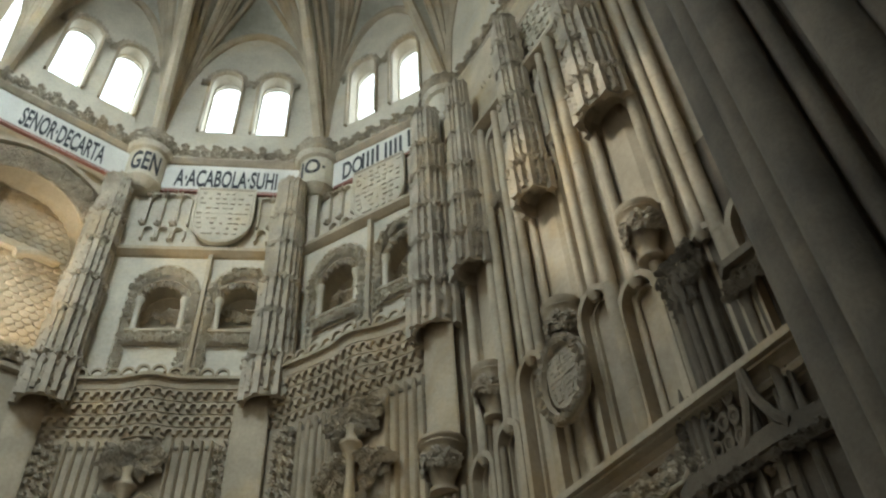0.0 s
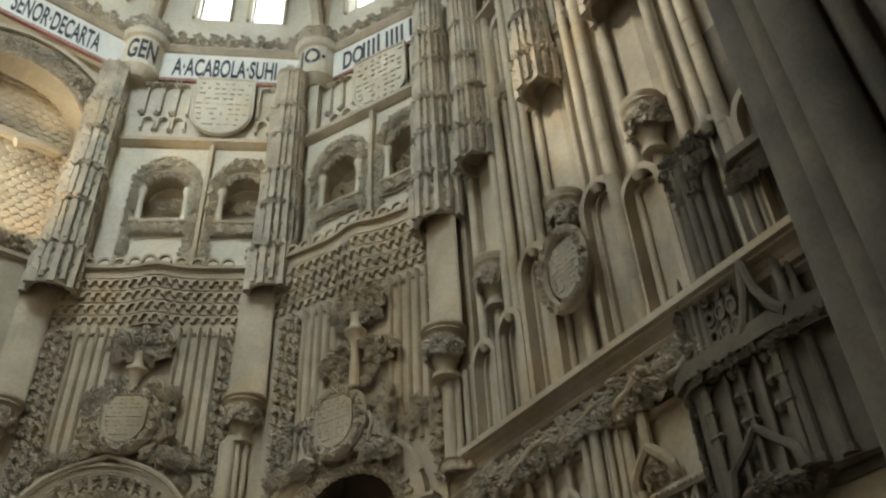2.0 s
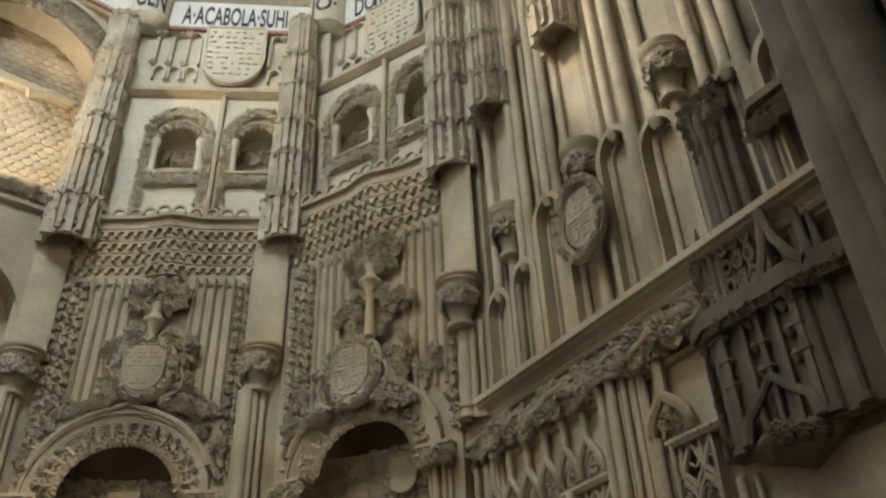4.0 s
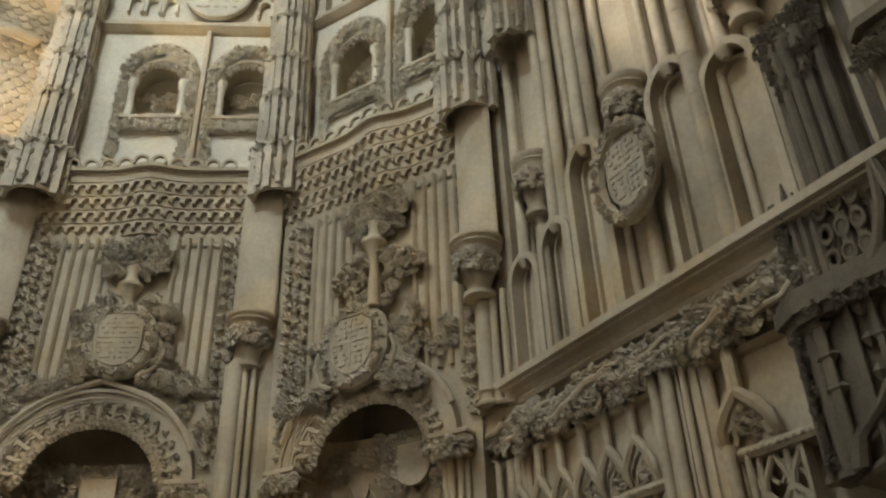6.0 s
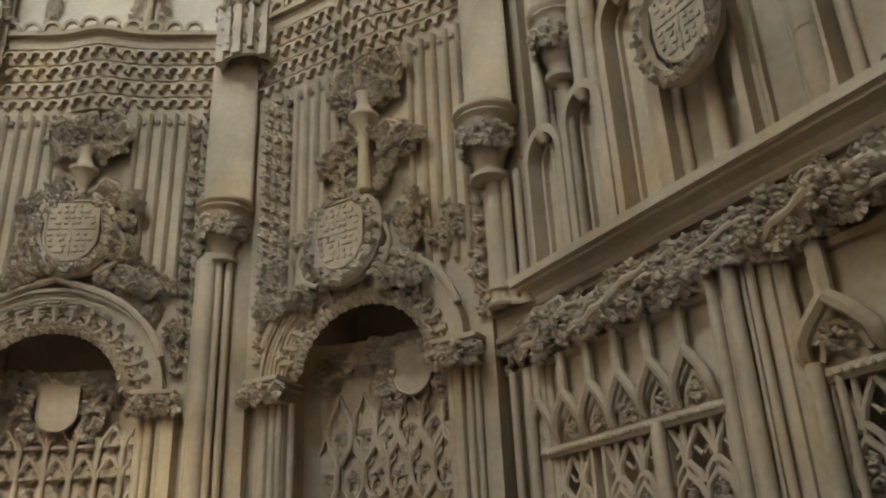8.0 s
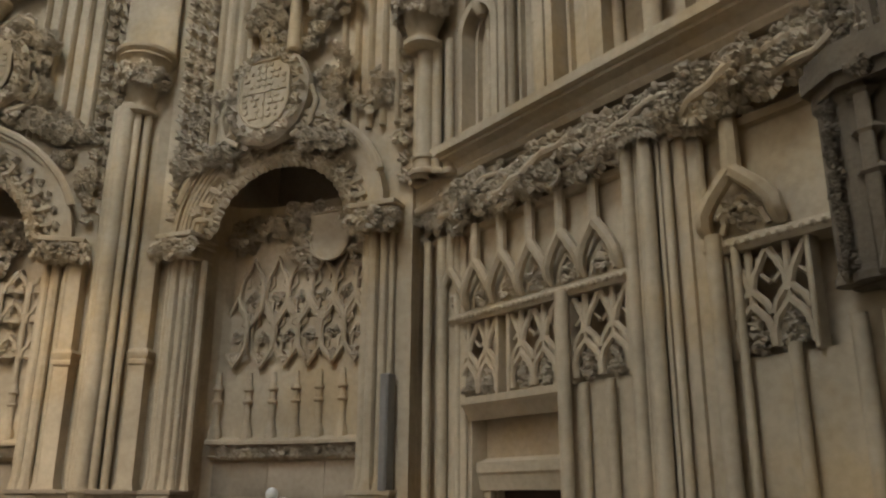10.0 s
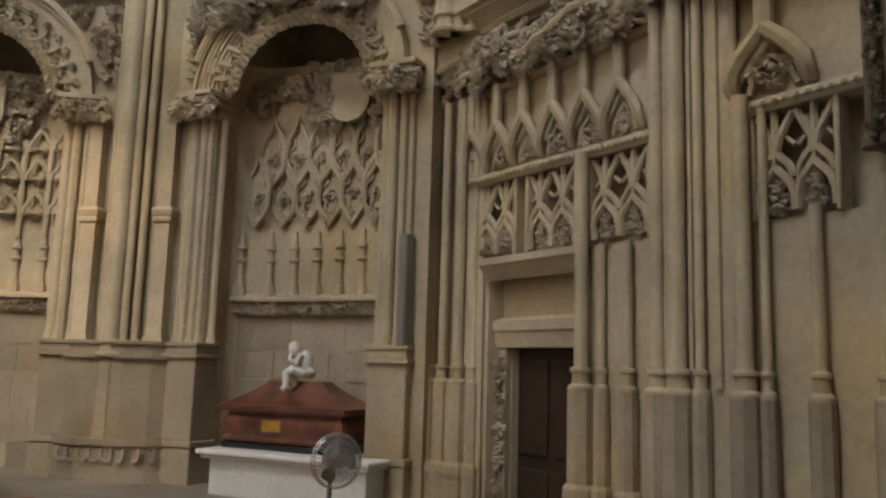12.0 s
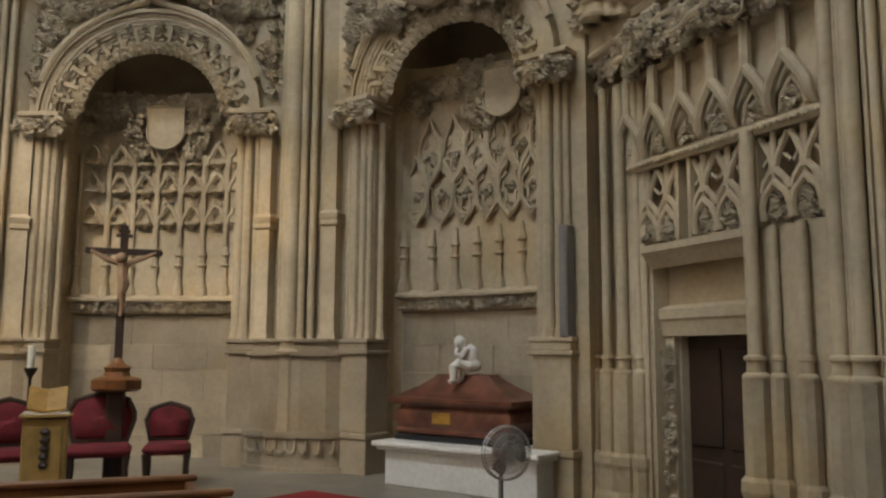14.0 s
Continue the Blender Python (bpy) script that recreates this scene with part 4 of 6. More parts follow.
# ---- canopies, capitals and clustered piers ----
def canopy(parent, x, y, z0, z1, r0):
    """A hanging openwork canopy in tiers, its hollow underside open."""
    bm = bmesh.new()
    prof = [(r0 * 0.25, z0 + 0.45), (r0 * 0.72, z0 + 0.30), (r0 * 0.86, z0 - 0.02), (r0, z0 - 0.02), (r0, z0 + 0.95), (r0 * 0.92, z0 + 1.0)]
    lathe(bm, prof, x, y, 12)
    can = part("canopy", bm, CARVED, parent, "carved openwork stone canopy", False)
    levels = [(z0 + 0.0, z0 + 1.0, r0 * 1.03), (z0 + 1.0, z0 + 2.25, r0 * 0.88), (z0 + 2.3, z0 + 3.3, r0 * 0.84), (z0 + 3.35, z0 + 4.5, r0 * 0.74), (z0 + 4.5, z0 + 5.5, r0 * 0.74), (z0 + 5.5, z1, r0 * 0.62)]
    for lv, (za, zb, r) in enumerate(levels):
        if za >= z1:
            continue
        zb = min(zb, z1)
        bm = bmesh.new()
        if lv:
            lathe(bm, [(r * 0.8, za), (r * 0.8, zb)], x, y, 12)
        n = 9
        for k in range(n):
            a = radians(180 + 180 * k / (n - 1))
            px, py = x + r * math.cos(a), y + r * math.sin(a)
            w = 0.048 if k % 2 else 0.065
            box(bm, px - w, px + w, py - w, py + w, za + (0.06 if k % 2 else -0.05), zb - (0.18 if k % 2 else 0.0))
            lathe(bm, [(w * 1.2, zb - (0.18 if k % 2 else 0.0)), (0.008, zb + (0.12 if k % 2 else 0.22))], px, py, 4, math.pi / 4)
        part("canopy_tier", bm, CARVED, can, "", False)
        for k in range(7):
            a = radians(185 + 170 * k / 6)
            o = put(FOLIAGE[k % 5] if lv % 2 else ROSETTES[k % 3], can, "canopy_leaf", 0, 0, 0, 0.10)
            o.matrix_basis = pose(x + r * 1.06 * math.cos(a), y + r * 1.06 * math.sin(a), zb - 0.02, 0, 0, math.degrees(a) + 90) @ Matrix.Scale(0.115, 4)
            o = put(FOLIAGE[(k + 2) % 5], can, "canopy_leaf", 0, 0, 0, 0.10)
            for fz in (0.25, 0.75):
                q = put(ROSETTES[(k + lv) % 3], can, "canopy_flower", 0, 0, 0, 0.10)
                q.matrix_basis = pose(x + r * 0.94 * math.cos(a + 0.2), y + r * 0.94 * math.sin(a + 0.2), za + (zb - za) * fz, 0, 0, math.degrees(a) + 90) @ Matrix.Diagonal((0.075, 0.13, 0.09, 1))
            o.matrix_basis = pose(x + r * 0.98 * math.cos(a), y + r * 0.98 * math.sin(a), (za + zb) / 2, 0, 0, math.degrees(a) + 90) @ Matrix.Scale(0.10, 4)
    return can


def corbel_capital(parent, x, y, zt, r):
    bm = bmesh.new()
    lathe(bm, [(r * 0.45, zt - 0.95), (r * 0.62, zt - 0.92), (r * 0.62, zt - 0.86), (r * 0.45, zt - 0.83), (r * 0.5, zt - 0.70), (r * 0.78, zt - 0.45), (r * 0.9, zt - 0.22), (r * 0.95, zt - 0.18), (r * 1.08, zt - 0.14), (r * 1.0, zt - 0.10), (r * 1.12, zt - 0.05), (r * 1.12, zt)], x, y, 16)
    cap = part("corbel_capital", bm, STONE, parent, "carved corbel capital")
    for k in range(6):
        a = radians(190 + 160 * k / 5)
        o = piece("capital_leaf", FOLIAGE[k % 5], cap, pose(x + r * 0.72 * math.cos(a), y + r * 0.72 * math.sin(a), zt - 0.42, 0, 0, math.degrees(a) + 90) @ Matrix.Scale(0.19, 4))
    return cap


def pier(name, low, mid, high, turn, label, letters=""):
    """A clustered pier: plinth, shafts, corbel capital, empty statue bay and canopy."""
    p = empty(name, pose(low[0], low[1], 0, 0, 0, turn), label, "pier", "structure", "clustered piers")
    inv = p.matrix_world.inverted()
    mo = inv @ Vector((mid[0], mid[1], 0))
    bm = bmesh.new()
    def half_oct(w, d):
        return [(-w, 0.3), (-w, -d * 0.35), (-w * 0.62, -d * 0.8), (-w * 0.25, -d), (w * 0.25, -d), (w * 0.62, -d * 0.8), (w, -d * 0.35), (w, 0.3)]
    for w, d, za, zb in ((1.03, 0.62, 0.0, 0.34), (1.0, 0.585, 0.34, 0.60), (1.03, 0.62, 0.60, 0.67), (0.96, 0.53, 0.67, 1.70), (1.0, 0.58, 1.70, 1.75), (0.94, 0.50, 1.75, 1.90), (0.97, 0.54, 1.90, 1.95)):
        prism(bm, half_oct(w, d), za, zb)
    corner = name == "pier_3"
    low_stone = GREYSTONE
    if corner:
        bm.free()
    else:
        part("plinth", bm, low_stone, p, "moulded stone plinth", False)
    tooth = arch_piece("plinth_arcade", 0.16, 0.17, 0.035, 0.03, GREYSTONE)
    pts = half_oct(1.0, 0.585)
    for (xa, ya), (xb, yb) in [] if corner else zip(pts[1:-2], pts[2:-1]):
        ln = math.hypot(xb - xa, yb - ya)
        n = max(1, int(ln / 0.16))
        for k in range(n):
            t = (k + 0.5) / n
            piece("plinth_arcade", tooth, p, pose(xa + (xb - xa) * t, ya + (yb - ya) * t, 0.58, 180, 0, -math.degrees(math.atan2(yb - ya, xb - xa))) @ pose(0, 0, 0, 0, 0, 180))
    for dx, dy, r, top in ((0.0, -0.44, 0.10, 7.2), (-0.13, -0.38, 0.06, 7.2), (0.13, -0.38, 0.06, 7.2), (-0.25, -0.30, 0.055, 7.2), (0.25, -0.30, 0.055, 7.2), (-0.55, -0.26, 0.10, 5.2), (0.55, -0.26, 0.10, 5.2), (-0.72, -0.12, 0.06, 5.2), (0.72, -0.12, 0.06, 5.2), (-0.84, -0.06, 0.05, 5.2), (0.84, -0.06, 0.05, 5.2)):
        if corner and top < 7:
            continue
        dy += 0.20 if corner else 0.0
        bm = bmesh.new()
        prof = shaft_prof(r, 5.5 if corner else 1.72, top)
        if abs(dx) == 0.55:
            prof = [(0.19, 1.94), (0.19, 1.97), (0.145, 2.03), (0.145, 3.44), (0.185, 3.46), (0.185, 3.50), (0.16, 3.52), (0.205, 3.58), (0.205, 3.61), (0.13, 3.66), (0.125, top)]
        lathe(bm, prof, dx, dy, 4 if abs(dx) == 0.55 else 10, math.pi / 4)
        part("shaft", bm, STONE, p)
        if corner:
            continue
        bm = bmesh.new()
        w = max(0.11, r * 1.8)
        lathe(bm, [(w * 1.15, 0.66), (w * 1.08, 0.74), (w, 0.80), (w, 1.25), (w * 0.97, 1.27), (w * 0.97, 1.735)], dx, dy + 0.05, 8, math.pi / 8)
        part("shaft_pedestal", bm, low_stone, p, "", False)
    bm = bmesh.new()
    if not corner:
        prism(bm, half_oct(0.86, 0.22), 1.74, 5.3)
    prism(bm, half_oct(0.42, 0.05 if corner else 0.24), 5.2, 11.0)
    part("pier_core", bm, STONE, p, "", False)
    corbel_capital(p, 0, -0.30, 8.02, 0.37)
    bm = bmesh.new()
    n = 10
    for i in range(n):
        a, b = radians(180 + 180 * i / n), radians(180 + 180 * (i + 1) / n)
        quad(bm, (0.40 * math.cos(a), -0.24 - 0.10 * math.sin(-a), 8.0), (0.40 * math.cos(b), -0.24 - 0.10 * math.sin(-b), 8.0), (0.40 * math.cos(b), -0.24 - 0.10 * math.sin(-b), 10.8), (0.40 * math.cos(a), -0.24 - 0.10 * math.sin(-a), 10.8))
    part("statue_bay", bm, STONE, p, "smooth pale empty statue bay")
    canopy(p, mo.x * 0.7, mo.y * 0.7 - 0.34, 10.45, 17.3, 0.50)
    ho = inv @ Vector((high[0], high[1], 0))
    bm = bmesh.new()
    prism(bm, [(mo.x - 0.5, mo.y + 0.3), (mo.x - 0.5, mo.y - 0.12), (mo.x + 0.5, mo.y - 0.12), (mo.x + 0.5, mo.y + 0.3)], 10.5, 17.4)
    lathe(bm, [(0.3, 17.2), (0.55, 17.42), (0.55, 17.5), (0.5, 17.5), (0.5, 18.5), (0.6, 18.55), (0.66, 18.7), (0.55, 18.8)], ho.x, ho.y - 0.12, 16)
    part("band_respond", bm, WHITESTONE, p, "", False)
    for k in range(9):
        a = radians(180 + 180 * k / 8)
        for zz in (18.85, 19.08):
            piece("crest_leaf", FOLIAGE[k % 5], p, pose(ho.x + 0.6 * math.cos(a), ho.y - 0.12 + 0.6 * math.sin(a), zz, 0, 0, math.degrees(a) + 90) @ Matrix.Scale(0.145, 4))
    if letters:
        me = text_mesh("inscription", letters, 0.80, 0.74)
        for v in me.vertices:
            a = (v.co.x - 0.40) / 0.52
            rr = 0.508 - v.co.y
            v.co = (ho.x + rr * math.sin(a), ho.y - 0.12 - rr * math.cos(a), 17.62 + v.co.z)
        piece("inscription", me, p, Matrix.Identity(4))
    rise = knots([(0.0, 0.0), (0.60, 0.85), (0.67, 0.93), (1.70, 1.90), (1.95, 2.12), (3.44, 3.62), (3.66, 3.84), (5.2, 5.2)])
    respace(p, lambda u, z: u * 0.93 - 0.10 if z < 5 else u, rise)
    return p


pier("pier_1", LOW[1], MID[1], HIGH[1], 19.5, "clustered limestone pier with hanging carved canopy", "GEN")
pier("pier_2", LOW[2], MID[2], HIGH[2], -14.8, "clustered limestone pier with hanging carved canopy", "JO·")
pier("pier_3", LOW[3], MID[3], HIGH[3], -49.8, "clustered limestone pier with hanging carved canopy")


# ---- east wall: door below, shafts and canopied bays above ----
def east_wall():
    m, L = face(*EAST)
    bm = bmesh.new()
    pierced(bm, 0, L, 0.0, 5.5, [(1.02, 2.58, 0.0, 2.78, 0.0), (1.05, 3.42, 2.86, 3.56, 0.0), (4.52, 5.32, 2.86, 3.56, 0.0)], 0.35)
    wall = part("wall_east", bm, STONE, None, "", False)
    wall.matrix_world = m
    tagged(wall, "limestone wall with doorway, carved frieze and shafts", "wall", kind="structure")
    bm = bmesh.new()
    pierced(bm, -0.3, L + 0.3, 0.0, 19.0, [(0.72, 1.92, 0.0, 2.12, 0.0)], 0.25, 0.205)
    part("wall_core", bm, STONE, wall, "", False)
    # door
    door = empty("door_1", m @ Matrix.Translation((0.66, 0.30, 0)) @ Matrix.Diagonal((1.0, 1.0, 1.075, 1)), "dark panelled wooden door, closed", "door", "structure")
    bm = bmesh.new()
    box(bm, 0, 1.40, 0, 0.06, 0, 1.98)
    for a, b in ((0.08, 0.52), (0.63, 1.07)):
        for c, d in ((0.12, 0.85), (0.97, 1.86)):
            box(bm, a, b, -0.03, 0, c, d, 0.015)
    leaf_ob = part("door_leaf", bm, DARKWOOD, door, "", False)
    bm = bmesh.new()
    lathe(bm, [(0.02, 0), (0.035, 0.03), (0.02, 0.06)], 0, 0, 10)
    kn = part("door_handle", bm, STEEL, leaf_ob)
    kn.matrix_basis = pose(1.05, -0.02, 0.95, 90)
    # door surround
    bm = bmesh.new()
    for a, b in ((1.04, 1.28), (2.47, 2.56)):
        box(bm, a, b, 0.20, 0.36, 0, 1.98, 0.02)
    run(bm, [(0.36, 1.98), (0.16, 1.98), (0.10, 2.10), (0.06, 2.12), (0.06, 2.20), (0.36, 2.24)], 1.03, 2.57)
    part("door_surround", bm, STONE, wall, "", False)
    bm = bmesh.new()
    run(bm, [(0.0, 2.62), (-0.02, 2.62), (-0.10, 2.74), (-0.14, 2.78), (-0.14, 2.86), (0.0, 2.88)], 1.00, 2.60)
    part("door_lintel", bm, STONE, wall, "", False)
    for k in range(9):
        put(FOLIAGE[k % 5], wall, "jamb_leaf", 1.16, 0.20, 0.35 + 0.18 * k, 0.085)
    # pierced panels over the lintel
    for a, w in ((0.42, 0.60), (1.24, 0.64), (2.10, 0.66), (3.80, 0.62)):
        bm = bmesh.new()
        z0, z1 = 3.04, 3.84
        for k in range(2):
            c, h = a + w * (0.25 + 0.5 * k), w * 0.23
            for s in (-1, 1):
                tube(bm, [(c + s * h, -0.02, z0 + 0.04), (c + s * h, -0.03, z0 + 0.16), (c + s * h * 0.75, -0.04, z0 + 0.25), (c, -0.04, z0 + 0.36)], 0.032, 6)
                tube(bm, [(c + s * h, -0.02, z0 + 0.28), (c + s * h * 0.75, -0.03, z0 + 0.37), (c, -0.04, z0 + 0.48)], 0.032, 6)
                tube(bm, [(c, -0.04, z0 + 0.42), (c + s * h * 0.25, -0.03, z0 + 0.58), (c + s * h, -0.02, z1 - 0.03)], 0.032, 6)
                tube(bm, [(c + s * h, 0.0, z0 + 0.52), (c + s * h * 0.45, 0.0, z0 + 0.60), (c + s * h * 0.5, 0.0, z0 + 0.72)], 0.02, 5)
            tube(bm, [(c, -0.03, z0 + 0.34), (c, -0.03, z1)], 0.030, 6)
        box(bm, a - 0.045, a, -0.07, 0.08, z0 - 0.02, z1, 0.012)
        box(bm, a + w, a + w + 0.045, -0.07, 0.08, z0 - 0.02, z1, 0.012)
        part("pierced_panel", bm, STONE, wall, "pierced stone tracery panel")
        for k in range(2):
            put(FOLIAGE[k], wall, "panel_leaf", a + w * (0.25 + 0.5 * k), 0.02, z0 + 0.10, 0.10)
            put(ROSETTES[k], wall, "panel_leaf", a + w * (0.25 + 0.5 * k), 0.0, z0 + 0.22, 0.06)
    bm = bmesh.new()
    for ua, ub in ((0.30, 2.86), (3.62, 4.95)):
        run(bm, [(0, 3.83), (-0.09, 3.83), (-0.12, 3.88), (-0.09, 3.94), (0, 3.96)], ua, ub)
    bd = part("beaded_band", bm, STONE, wall, "", False)
    bead = bmesh.new()
    bmesh.ops.create_icosphere(bead, subdivisions=1, radius=0.03)
    bead = mesh_of("bead", bead, STONE, True)
    for k in range(36):
        piece("bead", bead, bd, pose(0.34 + 0.071 * k, -0.12, 3.885))
    for k in range(15):
        piece("bead", bead, bd, pose(3.66 + 0.088 * k, -0.12, 3.885))
    # row of lancet ribs under the frieze: a stem that parts into two arms, its feet cut off short
    rib = bmesh.new()
    for s in (-1, 1):
        tube(rib, [(s * 0.215, -0.01, 0.02), (s * 0.215, -0.06, 0.10), (s * 0.205, -0.075, 0.20), (s * 0.13, -0.085, 0.33), (0, -0.09, 0.50)], [0.035, 0.05, 0.055, 0.055, 0.055], 7)
        tube(rib, [(s * 0.14, 0.0, 0.04), (s * 0.10, -0.01, 0.18), (0, -0.01, 0.30)], 0.026, 5)
    tube(rib, [(0, -0.085, 0.44), (0, -0.085, 0.92)], 0.055, 7)
    rib = mesh_of("lancet_rib", rib, STONE, True)
    for k, u in enumerate((0.34, 0.77, 1.20, 1.63, 2.06, 2.49)):
        piece("lancet_rib", rib, wall, pose(u, -0.02, 3.96))
        put(FOLIAGE[k % 5], wall, "lancet_leaf", u, 0.0, 4.08, 0.11)
    piece("lancet_rib", rib, wall, pose(3.96, -0.04, 3.96) @ Matrix.Diagonal((1.45, 1.2, 1.0, 1)))
    put(FOLIAGE[2], wall, "lancet_leaf", 3.96, 0.0, 4.16, 0.15)
    # carved frieze and cornice
    bm = bmesh.new()
    run(bm, [(0, 4.46), (-0.06, 4.48), (-0.10, 4.54), (-0.04, 4.60), (0.0, 4.62)], 0.3, L)
    part("frieze_bead", bm, STONE, wall, "", False)
    bm = bmesh.new()
    run(bm, [(0.2, 5.12), (-0.04, 5.13), (-0.12, 5.16), (-0.12, 5.19), (-0.20, 5.20), (-0.23, 5.24), (-0.21, 5.27), (-0.28, 5.32), (-0.38, 5.345), (-0.38, 5.37), (-0.45, 5.38), (-0.45, 5.46), (-0.06, 5.54), (0.2, 5.54)], -0.55, L)
    part("cornice", bm, STONE, wall, "deep moulded stone cornice", False)
    bm = bmesh.new()
    for ph, rr in ((0.0, 0.06), (math.pi, 0.04)):
        tube(bm, [(0.30 + 0.07 * i, -0.24 - 0.05 * math.cos(0.07 * i * 2.9 + ph), 4.86 + 0.13 * math.sin(0.07 * i * 2.9 + ph) + 0.02 * math.sin(i)) for i in range(78)], [rr * (1 + 0.15 * math.sin(1.7 * i)) for i in range(78)], 8)
    fr = part("twisted_branch", bm, STONE, wall, "twisted stone branches")
    for k in range(220):
        u = 0.32 + 5.5 * k / 219
        put(FOLIAGE[k % 5] if k % 3 else SCROLLS[(k // 3) % 2], fr, "frieze_leaf", u, rng.uniform(-0.21, -0.06), 4.86 + rng.uniform(-0.20, 0.20), rng.uniform(0.11, 0.18))
    # shafts beside the door and the wide pilaster
    for u, y, r0, z1 in ((0.30, -0.22, 0.09, 4.5), (0.52, -0.18, 0.06, 4.5), (0.72, -0.12, 0.08, 4.5), (0.92, -0.06, 0.055, 4.5), (2.66, -0.12, 0.085, 3.6), (2.84, -0.05, 0.05, 2.85), (3.12, -0.07, 0.06, 2.85), (3.42, -0.08, 0.04, 4.6), (3.56, -0.22, 0.075, 4.7), (3.70, -0.20, 0.04, 4.7), (3.82, -0.24, 0.085, 4.7), (3.98, -0.18, 0.05, 4.7), (4.14, -0.08, 0.04, 4.6), (4.36, -0.14, 0.08, 3.7), (4.56, -0.08, 0.045, 3.6), (4.95, -0.08, 0.06, 2.9), (5.40, -0.14, 0.075, 3.0), (5.62, -0.10, 0.05, 3.0)):
        r = r0 * 0.76
        bm = bmesh.new()
        lathe(bm, shaft_prof(r, 1.52, z1), u, y, 12)
        sh = part("shaft", bm, STONE, wall)
        bm = bmesh.new()
        w = r * 1.75
        lathe(bm, [(w * 1.55, 0.0), (w * 1.55, 0.36), (w * 1.35, 0.40), (w * 1.35, 0.56), (w * 1.5, 0.60), (w * 1.45, 0.66), (w * 1.12, 0.70), (w * 1.12, 1.525)], u, y, 8, math.pi / 8)
        part("shaft_pedestal", bm, GREYSTONE if u > 3 else STONE, wall, "", False)
    bm = bmesh.new()
    box(bm, 3.42, 4.12, -0.12, 0.0, 0.0, 4.75, 0.03)
    for x, w, d in ((3.49, 0.02, 0.17), (3.63, 0.018, 0.20), (3.76, 0.018, 0.20), (3.90, 0.018, 0.19), (4.05, 0.02, 0.16)):
        box(bm, x - w, x + w, -d, -0.1, 1.6, 4.7)
    box(bm, 0.0, 0.98, -0.06, 0.0, 0.0, 4.5, 0.02)
    part("pilaster", bm, STONE, wall, "", False)
    for k in range(7):
        put(FOLIAGE[k % 5], wall, "pilaster_capital_leaf", 3.45 + 0.1 * k, -0.24, 4.74, 0.13)
    # upper wall: recessed bays between round shafts
    bm = bmesh.new()
    pierced(bm, -0.2, L + 0.3, 5.5, 15.2, [], 0.3, 0.045)
    part("upper_wall", bm, STONE, wall, "", False)
    for u, y, r in ((0.55, -0.02, 0.07), (1.0, 0.0, 0.06), (1.82, 0.0, 0.06), (2.02, -0.10, 0.09), (2.22, 0.02, 0.05), (2.72, 0.0, 0.05), (2.92, -0.10, 0.09), (3.14, 0.0, 0.06), (4.12, 0.0, 0.06), (4.56, 0.02, 0.05), (4.78, -0.16, 0.12), (5.02, 0.0, 0.05), (5.98, -0.10, 0.09), (6.18, 0.0, 0.05), (6.42, -0.14, 0.11), (6.66, 0.0, 0.05), (6.90, -0.10, 0.09), (7.12, 0.0, 0.06)):
        bm = bmesh.new()
        z0 = 5.5
        prof = [(r * 0.5, z0), (r, z0 + 0.3)]
        zz = z0 + 0.3 + rng.uniform(0.2, 0.6)
        while zz < 14.8:
            prof += [(r, zz), (r * 0.92, zz + 0.008), (r * 0.92, zz + 0.016), (r * rng.uniform(0.98, 1.03), zz + 0.024)]
            zz += rng.uniform(0.35, 0.8)
        lathe(bm, prof + [(r, 15.1)], u, y, 12)
        part("round_shaft", bm, STONE, wall)
    # blind lancets standing on the cornice
    for u, zt, w in ((0.26, 7.45, 0.50), (0.92, 7.50, 0.52), (1.66, 7.66, 0.50), (2.42, 8.45, 0.56), (4.02, 8.55, 0.58), (4.82, 8.15, 0.60), (6.05, 7.95, 0.60), (6.80, 7.95, 0.60)):
        bm = bmesh.new()
        r = w / 2
        band(bm, [(u + r, 5.85)] + arc(u, zt - r * 1.3, r, r * 1.3, 14) + [(u - r, 5.85)], -0.21, 0.045, -0.10)
        band(bm, [(u + r * 0.72, 5.85)] + arc(u, zt - r * 1.3, r * 0.72, r * 1.0, 14) + [(u - r * 0.72, 5.85)], -0.03, 0.045, -0.04)
        part("blind_lancet", bm, STONE, wall)
        bm = bmesh.new()
        lathe(bm, [(0.05, zt - 0.12), (0.11, zt - 0.02), (0.12, zt + 0.05), (0.085, zt + 0.14), (0.085, 15.1)], u, -0.12, 12)
        part("lancet_shaft", bm, STONE, wall)
    for u, zt, zc in ((1.42, 8.38, 10.72), (3.70, 8.26, 10.70), (5.60, 8.60, 10.98)):
        corbel_capital(wall, u, -0.14, zt, 0.30)
        bm = bmesh.new()
        lathe(bm, [(0.13, 5.5), (0.10, 5.6), (0.09, 5.7), (0.09, zt - 0.9)], u, -0.10, 12)
        part("bay_shaft", bm, STONE, wall)
        bm = bmesh.new()
        prism(bm, [(u + 0.36, 0.14), (u - 0.36, 0.14), (u - 0.36, 0.02), (u - 0.2, -0.06), (u + 0.2, -0.06), (u + 0.36, 0.02)], zt, zc + 0.4)
        part("statue_bay", bm, STONE, wall, "smooth pale empty statue bay", False)
        for s in (-1, 1):
            bm = bmesh.new()
            lathe(bm, [(0.055, zt - 0.2), (0.055, zc + 0.3)], u + s * 0.42, -0.06, 10)
            part("bay_roll", bm, STONE, wall)
        canopy(wall, u, -0.22, zc, 17.2, 0.40)
    bm = bmesh.new()
    wreath(bm, 3.30, 7.43, 0.46, 0.64, -0.36, 0.085)
